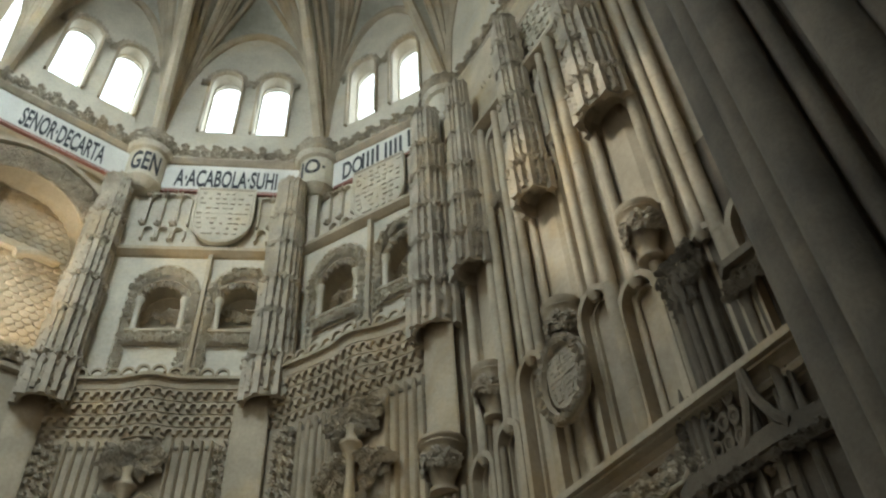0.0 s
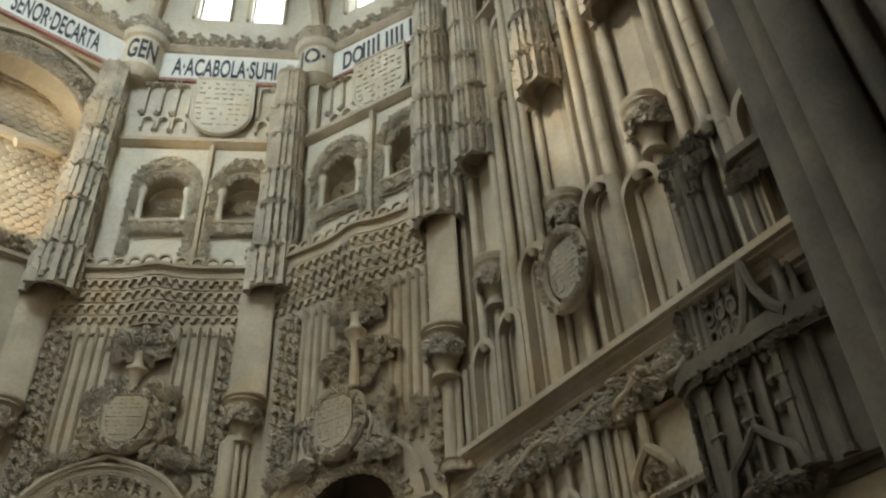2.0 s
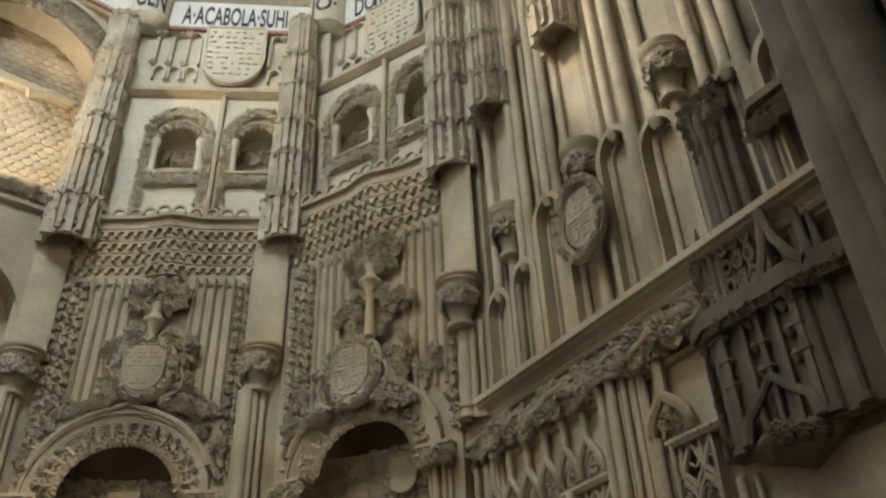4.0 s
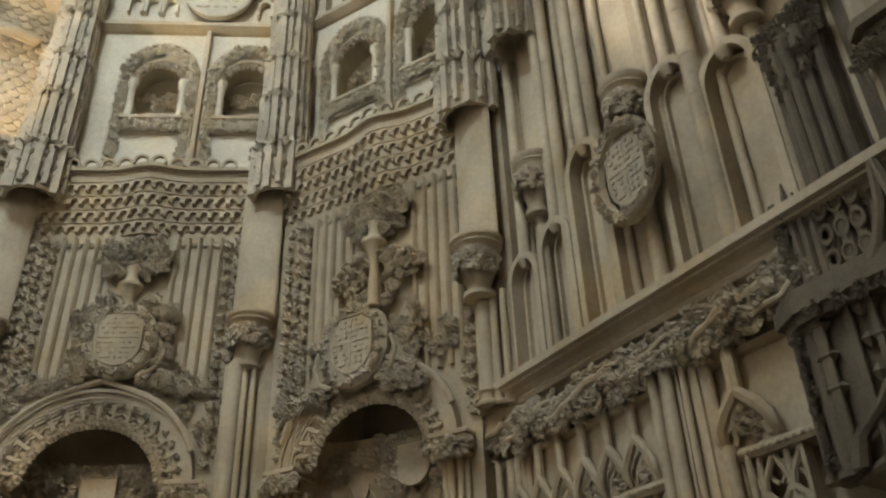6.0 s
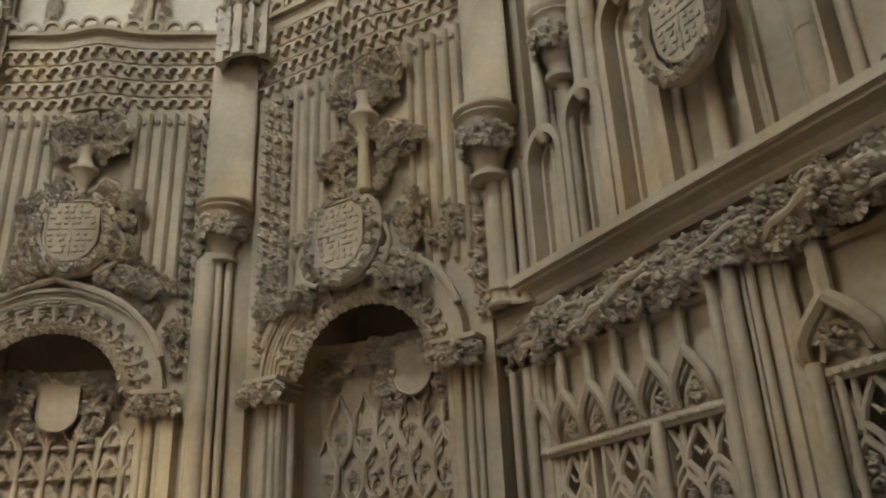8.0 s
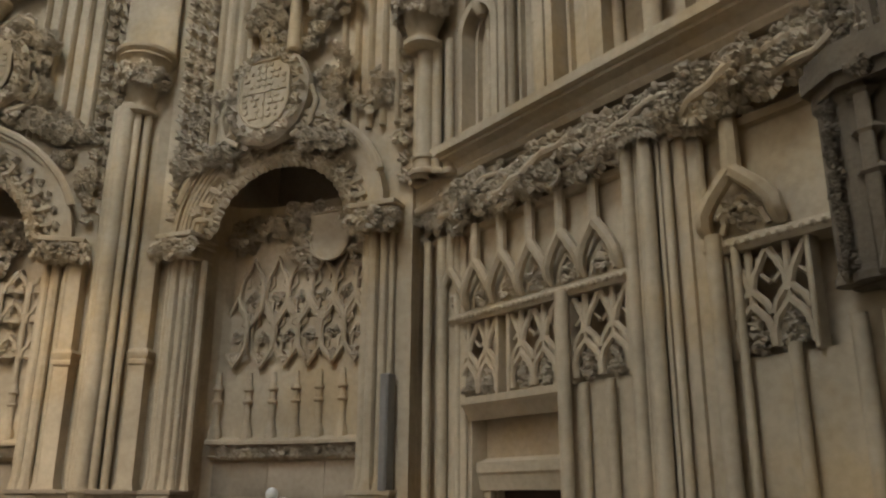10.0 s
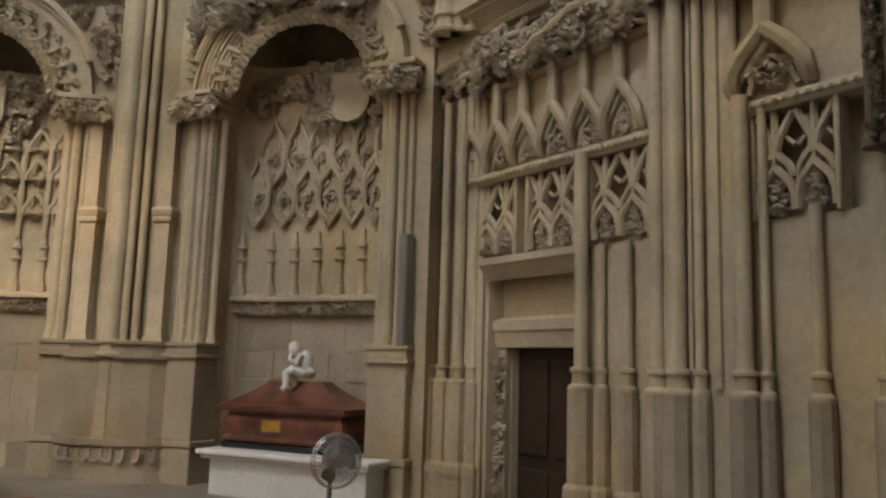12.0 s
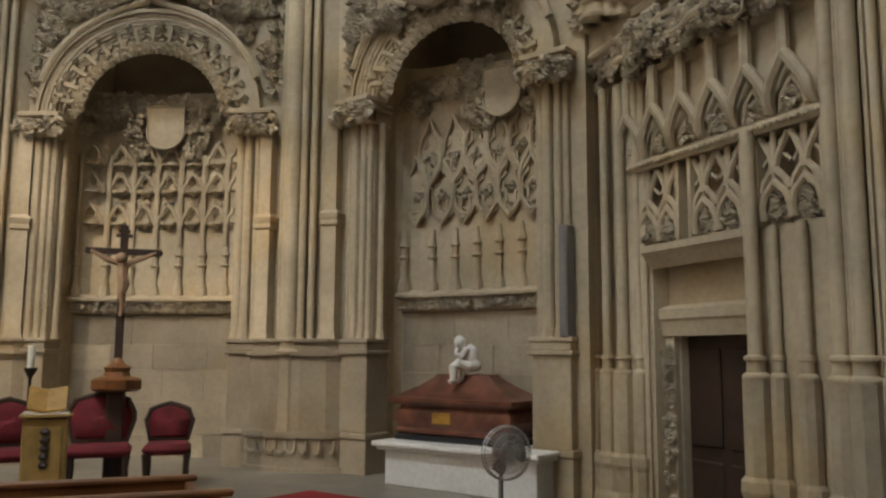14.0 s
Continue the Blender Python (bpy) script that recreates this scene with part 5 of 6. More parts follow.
    wr = part("arms_wreath", bm, STONE, wall, "stone wreath round a shield")
    for k in range(22):
        aa = 2 * math.pi * k / 22
        put(FOLIAGE[k % 5], wr, "wreath_leaf", 3.30 + 0.47 * math.cos(aa), -0.42, 7.43 + 0.65 * math.sin(aa), 0.075)
    bm = bmesh.new()
    shield(bm, 3.30, 6.97, 0.60, 0.94, -0.30, 0.06)
    part("arms_shield", bm, CARVED, wall, "carved stone shield")
    # niches and string course between the canopies
    for u in (0.6, 2.55, 4.65):
        bm = bmesh.new()
        band(bm, [(u + 0.42, 12.6)] + arc(u, 14.2, 0.42, 0.55, 14) + [(u - 0.42, 12.6)], -0.08, 0.14, -0.16)
        part("niche_frame", bm, CARVED, wall)
        bm = bmesh.new()
        run(bm, [(0.15, 12.2), (-0.04, 12.25), (-0.10, 12.55), (0.15, 12.65)], u - 0.5, u + 0.5)
        sl = part("niche_sill", bm, CARVED, wall, "", False)
        for k in range(6):
            put(FOLIAGE[k % 5], sl, "sill_leaf", u - 0.42 + 0.17 * k, -0.06, 12.4, 0.12)
    bm = bmesh.new()
    run(bm, [(0.16, 14.98), (-0.10, 15.0), (-0.26, 15.10), (-0.26, 15.20), (0.16, 15.30)], 0, L)
    part("string_course", bm, STONE, wall, "", False)
    low = knots([(-0.55, -0.80), (0.30, -0.20), (0.52, 0.0), (0.72, 0.20), (0.92, 0.40), (1.0, 0.55), (1.30, 0.72), (2.45, 1.86), (2.60, 2.02), (2.66, 2.05), (2.84, 2.23), (3.12, 2.55), (3.42, 2.88), (3.56, 3.0), (3.82, 3.22), (3.98, 3.38), (4.12, 3.64), (4.36, 3.74), (4.56, 3.88), (4.95, 4.28), (5.40, 4.78), (5.62, 4.95), (7.29, 7.47)])
    high = knots([(0.0, -0.05), (1.42, 1.35), (3.70, 3.31), (5.60, 5.19), (7.29, 7.47)])
    rise = knots([(0.0, 0.0), (0.66, 0.89), (1.52, 1.72), (1.98, 2.12), (2.24, 2.44), (2.78, 2.96), (2.86, 3.03), (3.56, 3.84), (3.68, 3.96), (4.46, 4.82), (4.62, 4.95), (5.12, 5.38), (5.46, 5.80), (5.54, 5.87), (6.95, 7.45), (8.3, 8.87), (10.7, 11.22), (12.0, 12.2), (15.0, 15.0)])
    respace(wall, lambda u, z: low(u) if z < 5.45 else high(u), rise, lambda y: y if y < 0.05 else 0.05 + 0.5 * (y - 0.05), ("wall_core", "pierced_panel", "panel_leaf", "beaded_band", "lancet_rib", "lancet_leaf", "blind_lancet", "lancet_shaft", "arms_wreath", "arms_shield"))


east_wall()


# ---- corner shrine by the entrance: corbelled stone niche, its shade put into the colour ----
def corner_shrine():
    """A weathered tabernacle in the corner: corbel, panelled stage, rough shaft, slab and colonnette."""
    m, L = face(*EAST)
    s = empty("corner_shrine", m, "weathered stone canopied shrine on a wall corbel, shade put in its colour", "shrine", "structure")
    r = random.Random(11)
    bm = bmesh.new()
    lathe(bm, [(0.06, 2.30), (0.20, 2.45), (0.38, 2.58), (0.44, 2.66), (0.50, 2.74), (0.52, 2.80), (0.50, 2.86)], 6.30, 0.06, 8, math.pi / 8)
    part("corbel", bm, SHADESTONE, s, "broken carved stone corbel", False)
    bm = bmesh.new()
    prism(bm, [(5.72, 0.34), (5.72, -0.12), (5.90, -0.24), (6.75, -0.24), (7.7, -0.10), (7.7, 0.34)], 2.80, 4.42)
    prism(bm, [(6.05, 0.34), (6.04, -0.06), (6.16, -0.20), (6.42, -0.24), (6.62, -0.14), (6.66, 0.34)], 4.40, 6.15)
    # dark backing slab, added for the shaded gap beside the shaft
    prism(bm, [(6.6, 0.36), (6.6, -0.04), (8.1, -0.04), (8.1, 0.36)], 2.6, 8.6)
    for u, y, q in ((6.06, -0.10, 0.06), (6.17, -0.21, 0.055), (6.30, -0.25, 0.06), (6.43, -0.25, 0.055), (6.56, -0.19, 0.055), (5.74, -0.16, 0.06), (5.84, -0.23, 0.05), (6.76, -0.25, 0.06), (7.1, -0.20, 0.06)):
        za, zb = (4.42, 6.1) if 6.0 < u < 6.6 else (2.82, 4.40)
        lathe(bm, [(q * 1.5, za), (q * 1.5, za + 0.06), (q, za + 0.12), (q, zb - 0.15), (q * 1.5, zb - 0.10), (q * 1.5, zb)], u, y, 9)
    part("shrine_body", bm, SHADESTONE, s, "", False)
    # panel ribs, cusped lights and the ogee arch of the lower stage
    bm = bmesh.new()
    for k in range(5):
        u = 5.92 + 0.2 * k
        box(bm, u - 0.03, u + 0.03, -0.335, -0.29, 2.82, 4.40, 0.008)
        for zz in (3.62, 3.95, 4.28):
            lathe(bm, [(0.02, zz - 0.08), (0.07, zz), (0.02, zz + 0.08)], u + 0.1 * (k % 2), -0.29, 6)
    for sg in (-1, 1):
        tube(bm, [(6.32 + sg * 0.38, -0.33, 2.84), (6.32 + sg * 0.34, -0.34, 3.10), (6.32 + sg * 0.16, -0.34, 3.30), (6.32, -0.35, 3.50)], 0.05, 7)
    part("shrine_tracery", bm, SHADESTONE, s)
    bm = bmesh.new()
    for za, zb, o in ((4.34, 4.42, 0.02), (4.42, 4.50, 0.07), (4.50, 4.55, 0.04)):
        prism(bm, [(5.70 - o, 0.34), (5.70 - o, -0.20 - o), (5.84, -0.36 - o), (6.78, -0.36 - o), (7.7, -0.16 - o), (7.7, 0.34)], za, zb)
    part("shrine_shelf", bm, SHADESTONE, s, "", False)
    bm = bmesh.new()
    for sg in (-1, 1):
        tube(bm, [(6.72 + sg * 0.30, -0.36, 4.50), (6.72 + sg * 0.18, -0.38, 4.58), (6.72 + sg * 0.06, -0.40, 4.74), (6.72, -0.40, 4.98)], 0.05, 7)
    part("shrine_gable", bm, SHADESTONE, s)
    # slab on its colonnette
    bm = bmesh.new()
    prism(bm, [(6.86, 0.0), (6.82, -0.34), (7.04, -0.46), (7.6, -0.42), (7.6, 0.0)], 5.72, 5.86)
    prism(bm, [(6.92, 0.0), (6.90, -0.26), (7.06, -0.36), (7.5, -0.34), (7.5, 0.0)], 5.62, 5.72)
    part("shrine_slab", bm, SHADESTONE, s, "", False)
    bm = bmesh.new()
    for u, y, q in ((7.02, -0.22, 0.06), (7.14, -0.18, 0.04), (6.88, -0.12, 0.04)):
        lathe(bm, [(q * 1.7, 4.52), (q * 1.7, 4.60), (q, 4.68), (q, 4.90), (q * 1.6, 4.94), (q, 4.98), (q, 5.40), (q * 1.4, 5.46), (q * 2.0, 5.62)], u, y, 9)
    part("shrine_colonnette", bm, SHADESTONE, s)
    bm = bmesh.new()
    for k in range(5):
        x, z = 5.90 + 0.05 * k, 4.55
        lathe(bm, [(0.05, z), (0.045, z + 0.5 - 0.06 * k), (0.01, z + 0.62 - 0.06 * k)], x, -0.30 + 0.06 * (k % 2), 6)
    part("shrine_pinnacle", bm, SHADESTONE, s)

    def crocket(u, y, z, sc, turn=0):
        q = put(SHADELEAVES[r.randrange(3)], s, "shrine_leaf", 0, 0, 0, sc)
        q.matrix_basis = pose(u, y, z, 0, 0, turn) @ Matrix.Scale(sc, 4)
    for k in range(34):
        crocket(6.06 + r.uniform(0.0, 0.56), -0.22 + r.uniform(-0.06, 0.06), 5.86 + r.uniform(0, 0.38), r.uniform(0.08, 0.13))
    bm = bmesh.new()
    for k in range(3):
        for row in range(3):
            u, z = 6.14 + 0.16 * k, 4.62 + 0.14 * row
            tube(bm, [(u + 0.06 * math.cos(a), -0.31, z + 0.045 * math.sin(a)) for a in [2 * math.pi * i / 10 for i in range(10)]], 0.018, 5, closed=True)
    part("shrine_quatrefoil", bm, SHADESTONE, s)
    for k in range(14):
        crocket(6.03, r.uniform(-0.1, 0.2), 4.6 + 0.11 * k, r.uniform(0.06, 0.10), -70)
    for k in range(16):
        crocket(5.76, -0.24 + 0.05 * (k % 2), 3.0 + 0.09 * k, r.uniform(0.08, 0.12), -45)
    for k in range(9):
        crocket(5.86 + 0.03 * (k % 2), -0.30, 4.58 + 0.055 * k, 0.10, -30)
    for k in range(10):
        crocket(6.84 + 0.07 * k, -0.34, 5.56 + r.uniform(-0.12, 0.03), 0.10)
    for k in range(9):
        crocket(5.95 + 0.2 * k, -0.40, 4.38 + r.uniform(-0.05, 0.05), 0.09)
    for k in range(7):
        crocket(6.05 + 0.1 * k, -0.48 + 0.1 * abs(k - 3), 2.74, 0.13)
    bays = knots([(5.70, 4.72), (6.05, 5.30), (6.66, 5.95), (6.82, 6.20), (7.02, 6.32), (7.7, 7.0), (8.1, 7.6)])
    rise = knots([(2.30, 3.05), (2.8, 3.35), (4.4, 4.72), (5.6, 6.85), (5.86, 7.05), (6.25, 7.95), (8.6, 9.5)])
    respace(s, lambda u, z: bays(u), rise)
    return s


corner_shrine()


# ---- entrance pier near the camera, shade put into its stone colour ----
def entrance_pier(x, y, turn):
    p = empty("entrance_pier", pose(x, y, 0, 0, 0, turn), "massive limestone pier of tall round shafts, shade put in its colour", "pier", "structure")
    bm = bmesh.new()
    lathe(bm, [(0.62, 0.0), (0.62, 0.2), (0.5, 0.26), (0.5, 19.2)], 0, 0, 16)
    part("pier_core", bm, SHADESTONE, p)
    for a, r, d in ((20, 0.12, 0.52), (55, 0.18, 0.55), (85, 0.10, 0.52), (115, 0.22, 0.58), (150, 0.12, 0.52), (180, 0.20, 0.55), (210, 0.10, 0.52), (240, 0.22, 0.58), (275, 0.13, 0.52), (310, 0.2, 0.55), (345, 0.1, 0.52)):
        bm = bmesh.new()
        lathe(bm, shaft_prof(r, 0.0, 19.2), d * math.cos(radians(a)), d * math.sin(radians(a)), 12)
        part("shaft", bm, SHADESTONE, p)


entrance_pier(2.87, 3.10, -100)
# three more piers, added to fill the shaded gaps around the first
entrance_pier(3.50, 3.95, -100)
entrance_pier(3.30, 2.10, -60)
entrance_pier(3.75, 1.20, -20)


# ---- remaining plain walls, entrance passage, floor ----
ring = [LOW[4], *REST, LOW[0]]
names = ["wall_southeast", "", "wall_south", "wall_southwest", "wall_west", "wall_west_end"]
for i, nm in enumerate(names):
    m, L = face(ring[i], ring[i + 1])
    bm = bmesh.new()
    if i == 1:
        pierced(bm, 0, L, 0, 26, [(0.45, L - 0.3, 0.0, 8.5, 2.6)], 3.0)
        nm = "wall_entrance"
    else:
        # walls 2 and 3 get made-up tall openings, out of view, for the added lamps
        pierced(bm, 0, L, 0, 26, [(L / 2 - 0.95, L / 2 + 0.95, 7.0, 13.2, 0.95)] if i in (2, 3) else [], 0.6)
        if i not in (2, 3):
            quad(bm, (0, 0.6, 0), (0, 0.6, 26), (L, 0.6, 26), (L, 0.6, 0))
    w = part(nm, bm, STONE, None, "", False)
    w.matrix_world = m
    tagged(w, "plain limestone chapel wall", "wall", kind="structure")

bm = bmesh.new()
quad(bm, (-16, -9, 0), (8, -9, 0), (8, 16, 0), (-16, 16, 0))
fl = part("floor", bm, FLOORSTONE, None, "", False)
tagged(fl, "dull grey stone floor", "floor", kind="structure")
bm = bmesh.new()
box(bm, -9, 6.5, -8.6, -8.2, 0, 12)
box(bm, 6.1, 6.5, -8.2, 3.0, 0, 12)
box(bm, -9.4, -9.0, -8.2, -0.3, 0, 12)
# block added out of view to keep sky light from leaking in
box(bm, 2.9, 6.5, 3.0, 3.4, 0, 12)
w = part("wall_ambulatory", bm, STONE, None, "", False)
tagged(w, "plain limestone ambulatory wall", "wall", kind="structure")
bm = bmesh.new()
box(bm, -9.4, 6.5, -8.6, -1.6, 12, 12.3)
# two lids added out of view against the same leak
box(bm, 2.8, 6.5, -1.6, 3.4, 12, 12.3)
box(bm, -9.4, -7.0, -1.6, -0.3, 12, 12.3)
w = part("ceiling_ambulatory", bm, STONE, None, "", False)
tagged(w, "plain stone ambulatory ceiling", "ceiling", kind="structure")

# ---- star vault ----
CENTRE = (-5.45, 6.3)
corners = [*HIGH, *REST]
ZA, ZB = 19.2, 31.0


def web(i, s, a):
    p, q = corners[i], corners[(i + 1) % 10]
    wx, wy = p[0] + (q[0] - p[0]) * a, p[1] + (q[1] - p[1]) * a
    lun = ZA + 6.3 * math.sqrt(max(0.0, 1 - (2 * a - 1) ** 2))
    rise = math.sin(math.pi / 2 * min(1, s * 1.02))
    return (wx + (CENTRE[0] - wx) * s, wy + (CENTRE[1] - wy) * s, lun + (ZB - lun) * rise ** 0.9)


bm = bmesh.new()
for i in range(10):
    na, ns = 16, 14
    grid = [[bm.verts.new(web(i, (k / ns) ** 1.6, 0.5 - 0.5 * math.cos(math.pi * j / na))) for j in range(na + 1)] for k in range(ns + 1)]
    for k in range(ns):
        for j in range(na):
            f = (grid[k][j], grid[k][j + 1], grid[k + 1][j + 1], grid[k + 1][j])
            bm.faces.new(f)
bmesh.ops.remove_doubles(bm, verts=bm.verts[:], dist=1e-4)
bmesh.ops.recalc_face_normals(bm, faces=bm.faces[:])
vault = part("ceiling", bm, VAULTSTONE, None)
tagged(vault, "stone star vault with moulded ribs", "vault", kind="structure")


def rib_bar(i, s1, a1, r):
    bm = bmesh.new()
    pts = []
    for k in range(19):
        t = k / 18
        s, a = s1 * t ** 1.5, abs(a1) * t ** 0.85
        x, y, z = web(i % 10, s, a if a1 >= 0 else 1 - a)
        pts.append((x, y, z - 0.08))
    tube(bm, pts, r, 7)
    part("rib", bm, STONE, vault)


for i in range(10):
    rib_bar(i, 1.0, 0.0, 0.17)
    for s1, a1, r in ((0.62, 0.5, 0.13), (0.80, 0.25, 0.12), (0.30, 0.5, 0.13), (0.46, 0.5, 0.09), (0.14, 0.5, 0.09), (0.9, 0.12, 0.12), (0.22, 0.5, 0.08), (0.0, 0.5, 0.15)):
        rib_bar(i, s1, a1, r)
        rib_bar(i, s1, -a1, r)
bm = bmesh.new()
lathe(bm, [(0.2, 30.5), (0.7, 30.6), (0.75, 30.8), (0.5, 31.0)], *CENTRE, 16)
part("boss", bm, STONE, vault)
bm = bmesh.new()
quad(bm, (-40, -30, 45), (-40, 40, 45), (30, 40, 45), (30, -30, 45))
for x0, y0, x1, y1 in ((-40, 40, 30, 40), (30, 40, 30, -30), (30, -30, -40, -30), (-40, -30, -40, 40)):
    quad(bm, (x0, y0, 10), (x1, y1, 10), (x1, y1, 45), (x0, y0, 45))
bd = part("backdrop", bm, SKYGLOW, None, "", False)
tagged(bd, "bright white overcast sky outside the windows", "sky", kind="structure")


# ---- dais along the walls ----
def inset(p, d):
    v = Vector((CENTRE[0] - p[0], CENTRE[1] - p[1])).normalized()
    return (p[0] + v.x * d, p[1] + v.y * d)


edge = [(LOW[0], 4.0), (LOW[1], 4.0), (LOW[2], 4.0), (LOW[3], 3.4), (LOW[4], 2.2)]
bm = bmesh.new()
prism(bm, [inset(p, d) for p, d in edge] + [inset(p, -1.0) for p, d in reversed(edge)], 0.0, 0.37)
prism(bm, [inset(p, d + 0.04) for p, d in edge] + [inset(p, -1.0) for p, d in reversed(edge)], 0.37, 0.42)
dais = part("dais", bm, FLOORSTONE, None, "", False)
tagged(dais, "low grey stone step along the walls", "step", kind="structure")


# ---- marble tomb in the northeast recess ----
mC, LC = face(LOW[2], LOW[3])


def tomb():
    pl = empty("tomb_plinth", mC @ Matrix.Translation((2.74, -0.04, 0.42)), "white plastered plinth with moulded slab", "plinth")
    bm = bmesh.new()
    box(bm, -0.95, 1.10, -0.48, 0.42, 0.0, 0.40, 0.01)
    part("plinth_block", bm, WHITEPAINT, pl, "", False)
    bm = bmesh.new()
    box(bm, -1.04, 1.15, -0.54, 0.45, 0.40, 0.44, 0.01)
    box(bm, -1.09, 1.18, -0.58, 0.47, 0.44, 0.50, 0.015)
    part("slab", bm, WHITEMARBLE, pl, "white marble slab with moulded edge", False)
    t = empty("sarcophagus", mC @ Matrix.Translation((2.56, 0.06, 0.92)) @ Matrix.Diagonal((0.94, 0.94, 0.93, 1)), "red marble sarcophagus with sloped lid on white plinth", "sarcophagus")
    bm = bmesh.new()
    box(bm, -0.88, 0.88, -0.38, 0.40, 0.0, 0.07, 0.01)
    part("base", bm, BLACKMARBLE, t, "black marble base", False)

    def hull(bm, levels):
        rings = []
        for w, d, z in levels:
            rings.append([bm.verts.new(p) for p in ((-w, -d, z), (w, -d, z), (w, d, z), (-w, d, z))])
        for a, b in zip(rings[:-1], rings[1:]):
            for k in range(4):
                bm.faces.new((a[k], a[(k + 1) % 4], b[(k + 1) % 4], b[k]))
        bm.faces.new(rings[0][::-1])
        bm.faces.new(rings[-1])
    bm = bmesh.new()
    hull(bm, [(0.80, 0.33, 0.07), (0.86, 0.37, 0.10), (0.86, 0.37, 0.13), (0.82, 0.34, 0.16), (0.88, 0.38, 0.27), (0.86, 0.37, 0.36), (0.80, 0.33, 0.42), (0.82, 0.34, 0.45)])
    chest = part("chest", bm, REDMARBLE, t)
    bm = bmesh.new()
    hull(bm, [(0.88, 0.40, 0.45), (0.93, 0.44, 0.49), (0.93, 0.44, 0.53), (0.84, 0.38, 0.55), (0.60, 0.22, 0.68), (0.42, 0.12, 0.80), (0.40, 0.11, 0.83)])
    part("lid", bm, REDMARBLE, t, "sloped red marble lid")
    bm = bmesh.new()
    box(bm, -0.26, 0.02, -0.395, -0.37, 0.22, 0.36, 0.008)
    part("plaque", bm, GILT, chest, "small bronze plaque", False)
    # seated statue, one plain mesh
    bm = bmesh.new()
    def blob(x, y, z, rx, ry, rz):
        bmesh.ops.create_icosphere(bm, subdivisions=2, radius=1.0, matrix=Matrix.Translation((x, y, z)) @ Matrix.Diagonal((rx, ry, rz, 1)))
    blob(-0.07, -0.10, 0.50, 0.075, 0.08, 0.085)
    blob(0.03, 0.0, 0.33, 0.095, 0.09, 0.15)
    blob(0.05, 0.02, 0.22, 0.11, 0.10, 0.09)
    for s in (-1, 1):
        tube(bm, [(0.05, s * 0.06, 0.20), (-0.05, s * 0.07 - 0.10, 0.24), (-0.07, s * 0.08 - 0.16, 0.19), (-0.06, s * 0.08 - 0.17, 0.04), (-0.08, s * 0.08 - 0.22, 0.01)], [0.07, 0.06, 0.055, 0.04, 0.03], 8)
        tube(bm, [(0.03, s * 0.09, 0.42), (0.0, s * 0.10 - 0.06, 0.32), (-0.08, s * 0.04 - 0.12, 0.36), (-0.09, -0.12, 0.43)], [0.045, 0.04, 0.035, 0.03], 8)
    st = part("statue", bm, WHITEMARBLE, None)
    st.matrix_world = mC @ pose(2.64, -0.02, 1.60) @ Matrix.Scale(0.94, 4)
    tagged(st, "white marble statue seated on the tomb lid", "statue")


tomb()


# ---- crucifix on a tall stand ----
def crucifix():
    c = empty("crucifix_stand", pose(-5.33, 11.60, 0.686, 0, 0, 24), "dark wooden altar cross on a reddish stepped base", "crucifix")
    bm = bmesh.new()
    box(bm, -0.10, 0.10, -0.10, 0.10, -0.266, 0.82, 0.02)
    part("pedestal", bm, DARKWOOD, c, "", False)
    bm = bmesh.new()
    lathe(bm, [(0.24, 0.80), (0.29, 0.83), (0.29, 0.93), (0.25, 0.95), (0.16, 0.97), (0.14, 1.02), (0.16, 1.07), (0.08, 1.12), (0.04, 1.18)], 0, 0, 8, math.pi / 8)
    part("base", bm, BENCHWOOD, c, "reddish stepped wooden base")
    bm = bmesh.new()
    box(bm, -0.045, 0.045, -0.025, 0.025, 1.10, 2.70, 0.006)
    box(bm, -0.42, 0.42, -0.027, 0.023, 2.375, 2.45, 0.006)
    for x, z in ((0, 2.70), (-0.40, 2.412), (0.40, 2.412)):
        lathe(bm, [(0.02, z - 0.03), (0.04, z), (0.02, z + 0.03)], x, 0, 8)
    for a in range(3):
        box(bm, -0.09 + 0.025 * a, 0.09 - 0.025 * a, -0.03, 0.015, 2.58 + 0.05 * a, 2.62 + 0.05 * a)
    cross = part("cross", bm, DARKWOOD, c, "thin dark cross", False)
    bm = bmesh.new()
    tube(bm, [(0, -0.05, 1.66), (0.02, -0.06, 1.80), (0.0, -0.08, 1.90), (0.02, -0.07, 2.02), (0, -0.06, 2.14), (0, -0.05, 2.24), (0, -0.05, 2.30)], [0.02, 0.03, 0.042, 0.065, 0.058, 0.07, 0.04], 8)
    for s in (-1, 1):
        tube(bm, [(s * 0.05, -0.06, 2.27), (s * 0.2, -0.05, 2.33), (s * 0.36, -0.03, 2.41)], [0.035, 0.03, 0.02], 6)
    bmesh.ops.create_icosphere(bm, subdivisions=2, radius=0.065, matrix=Matrix.Translation((-0.02, -0.09, 2.33)))
    part("carved_figure", bm, FLESHWOOD, cross, "painted wooden carving")


crucifix()


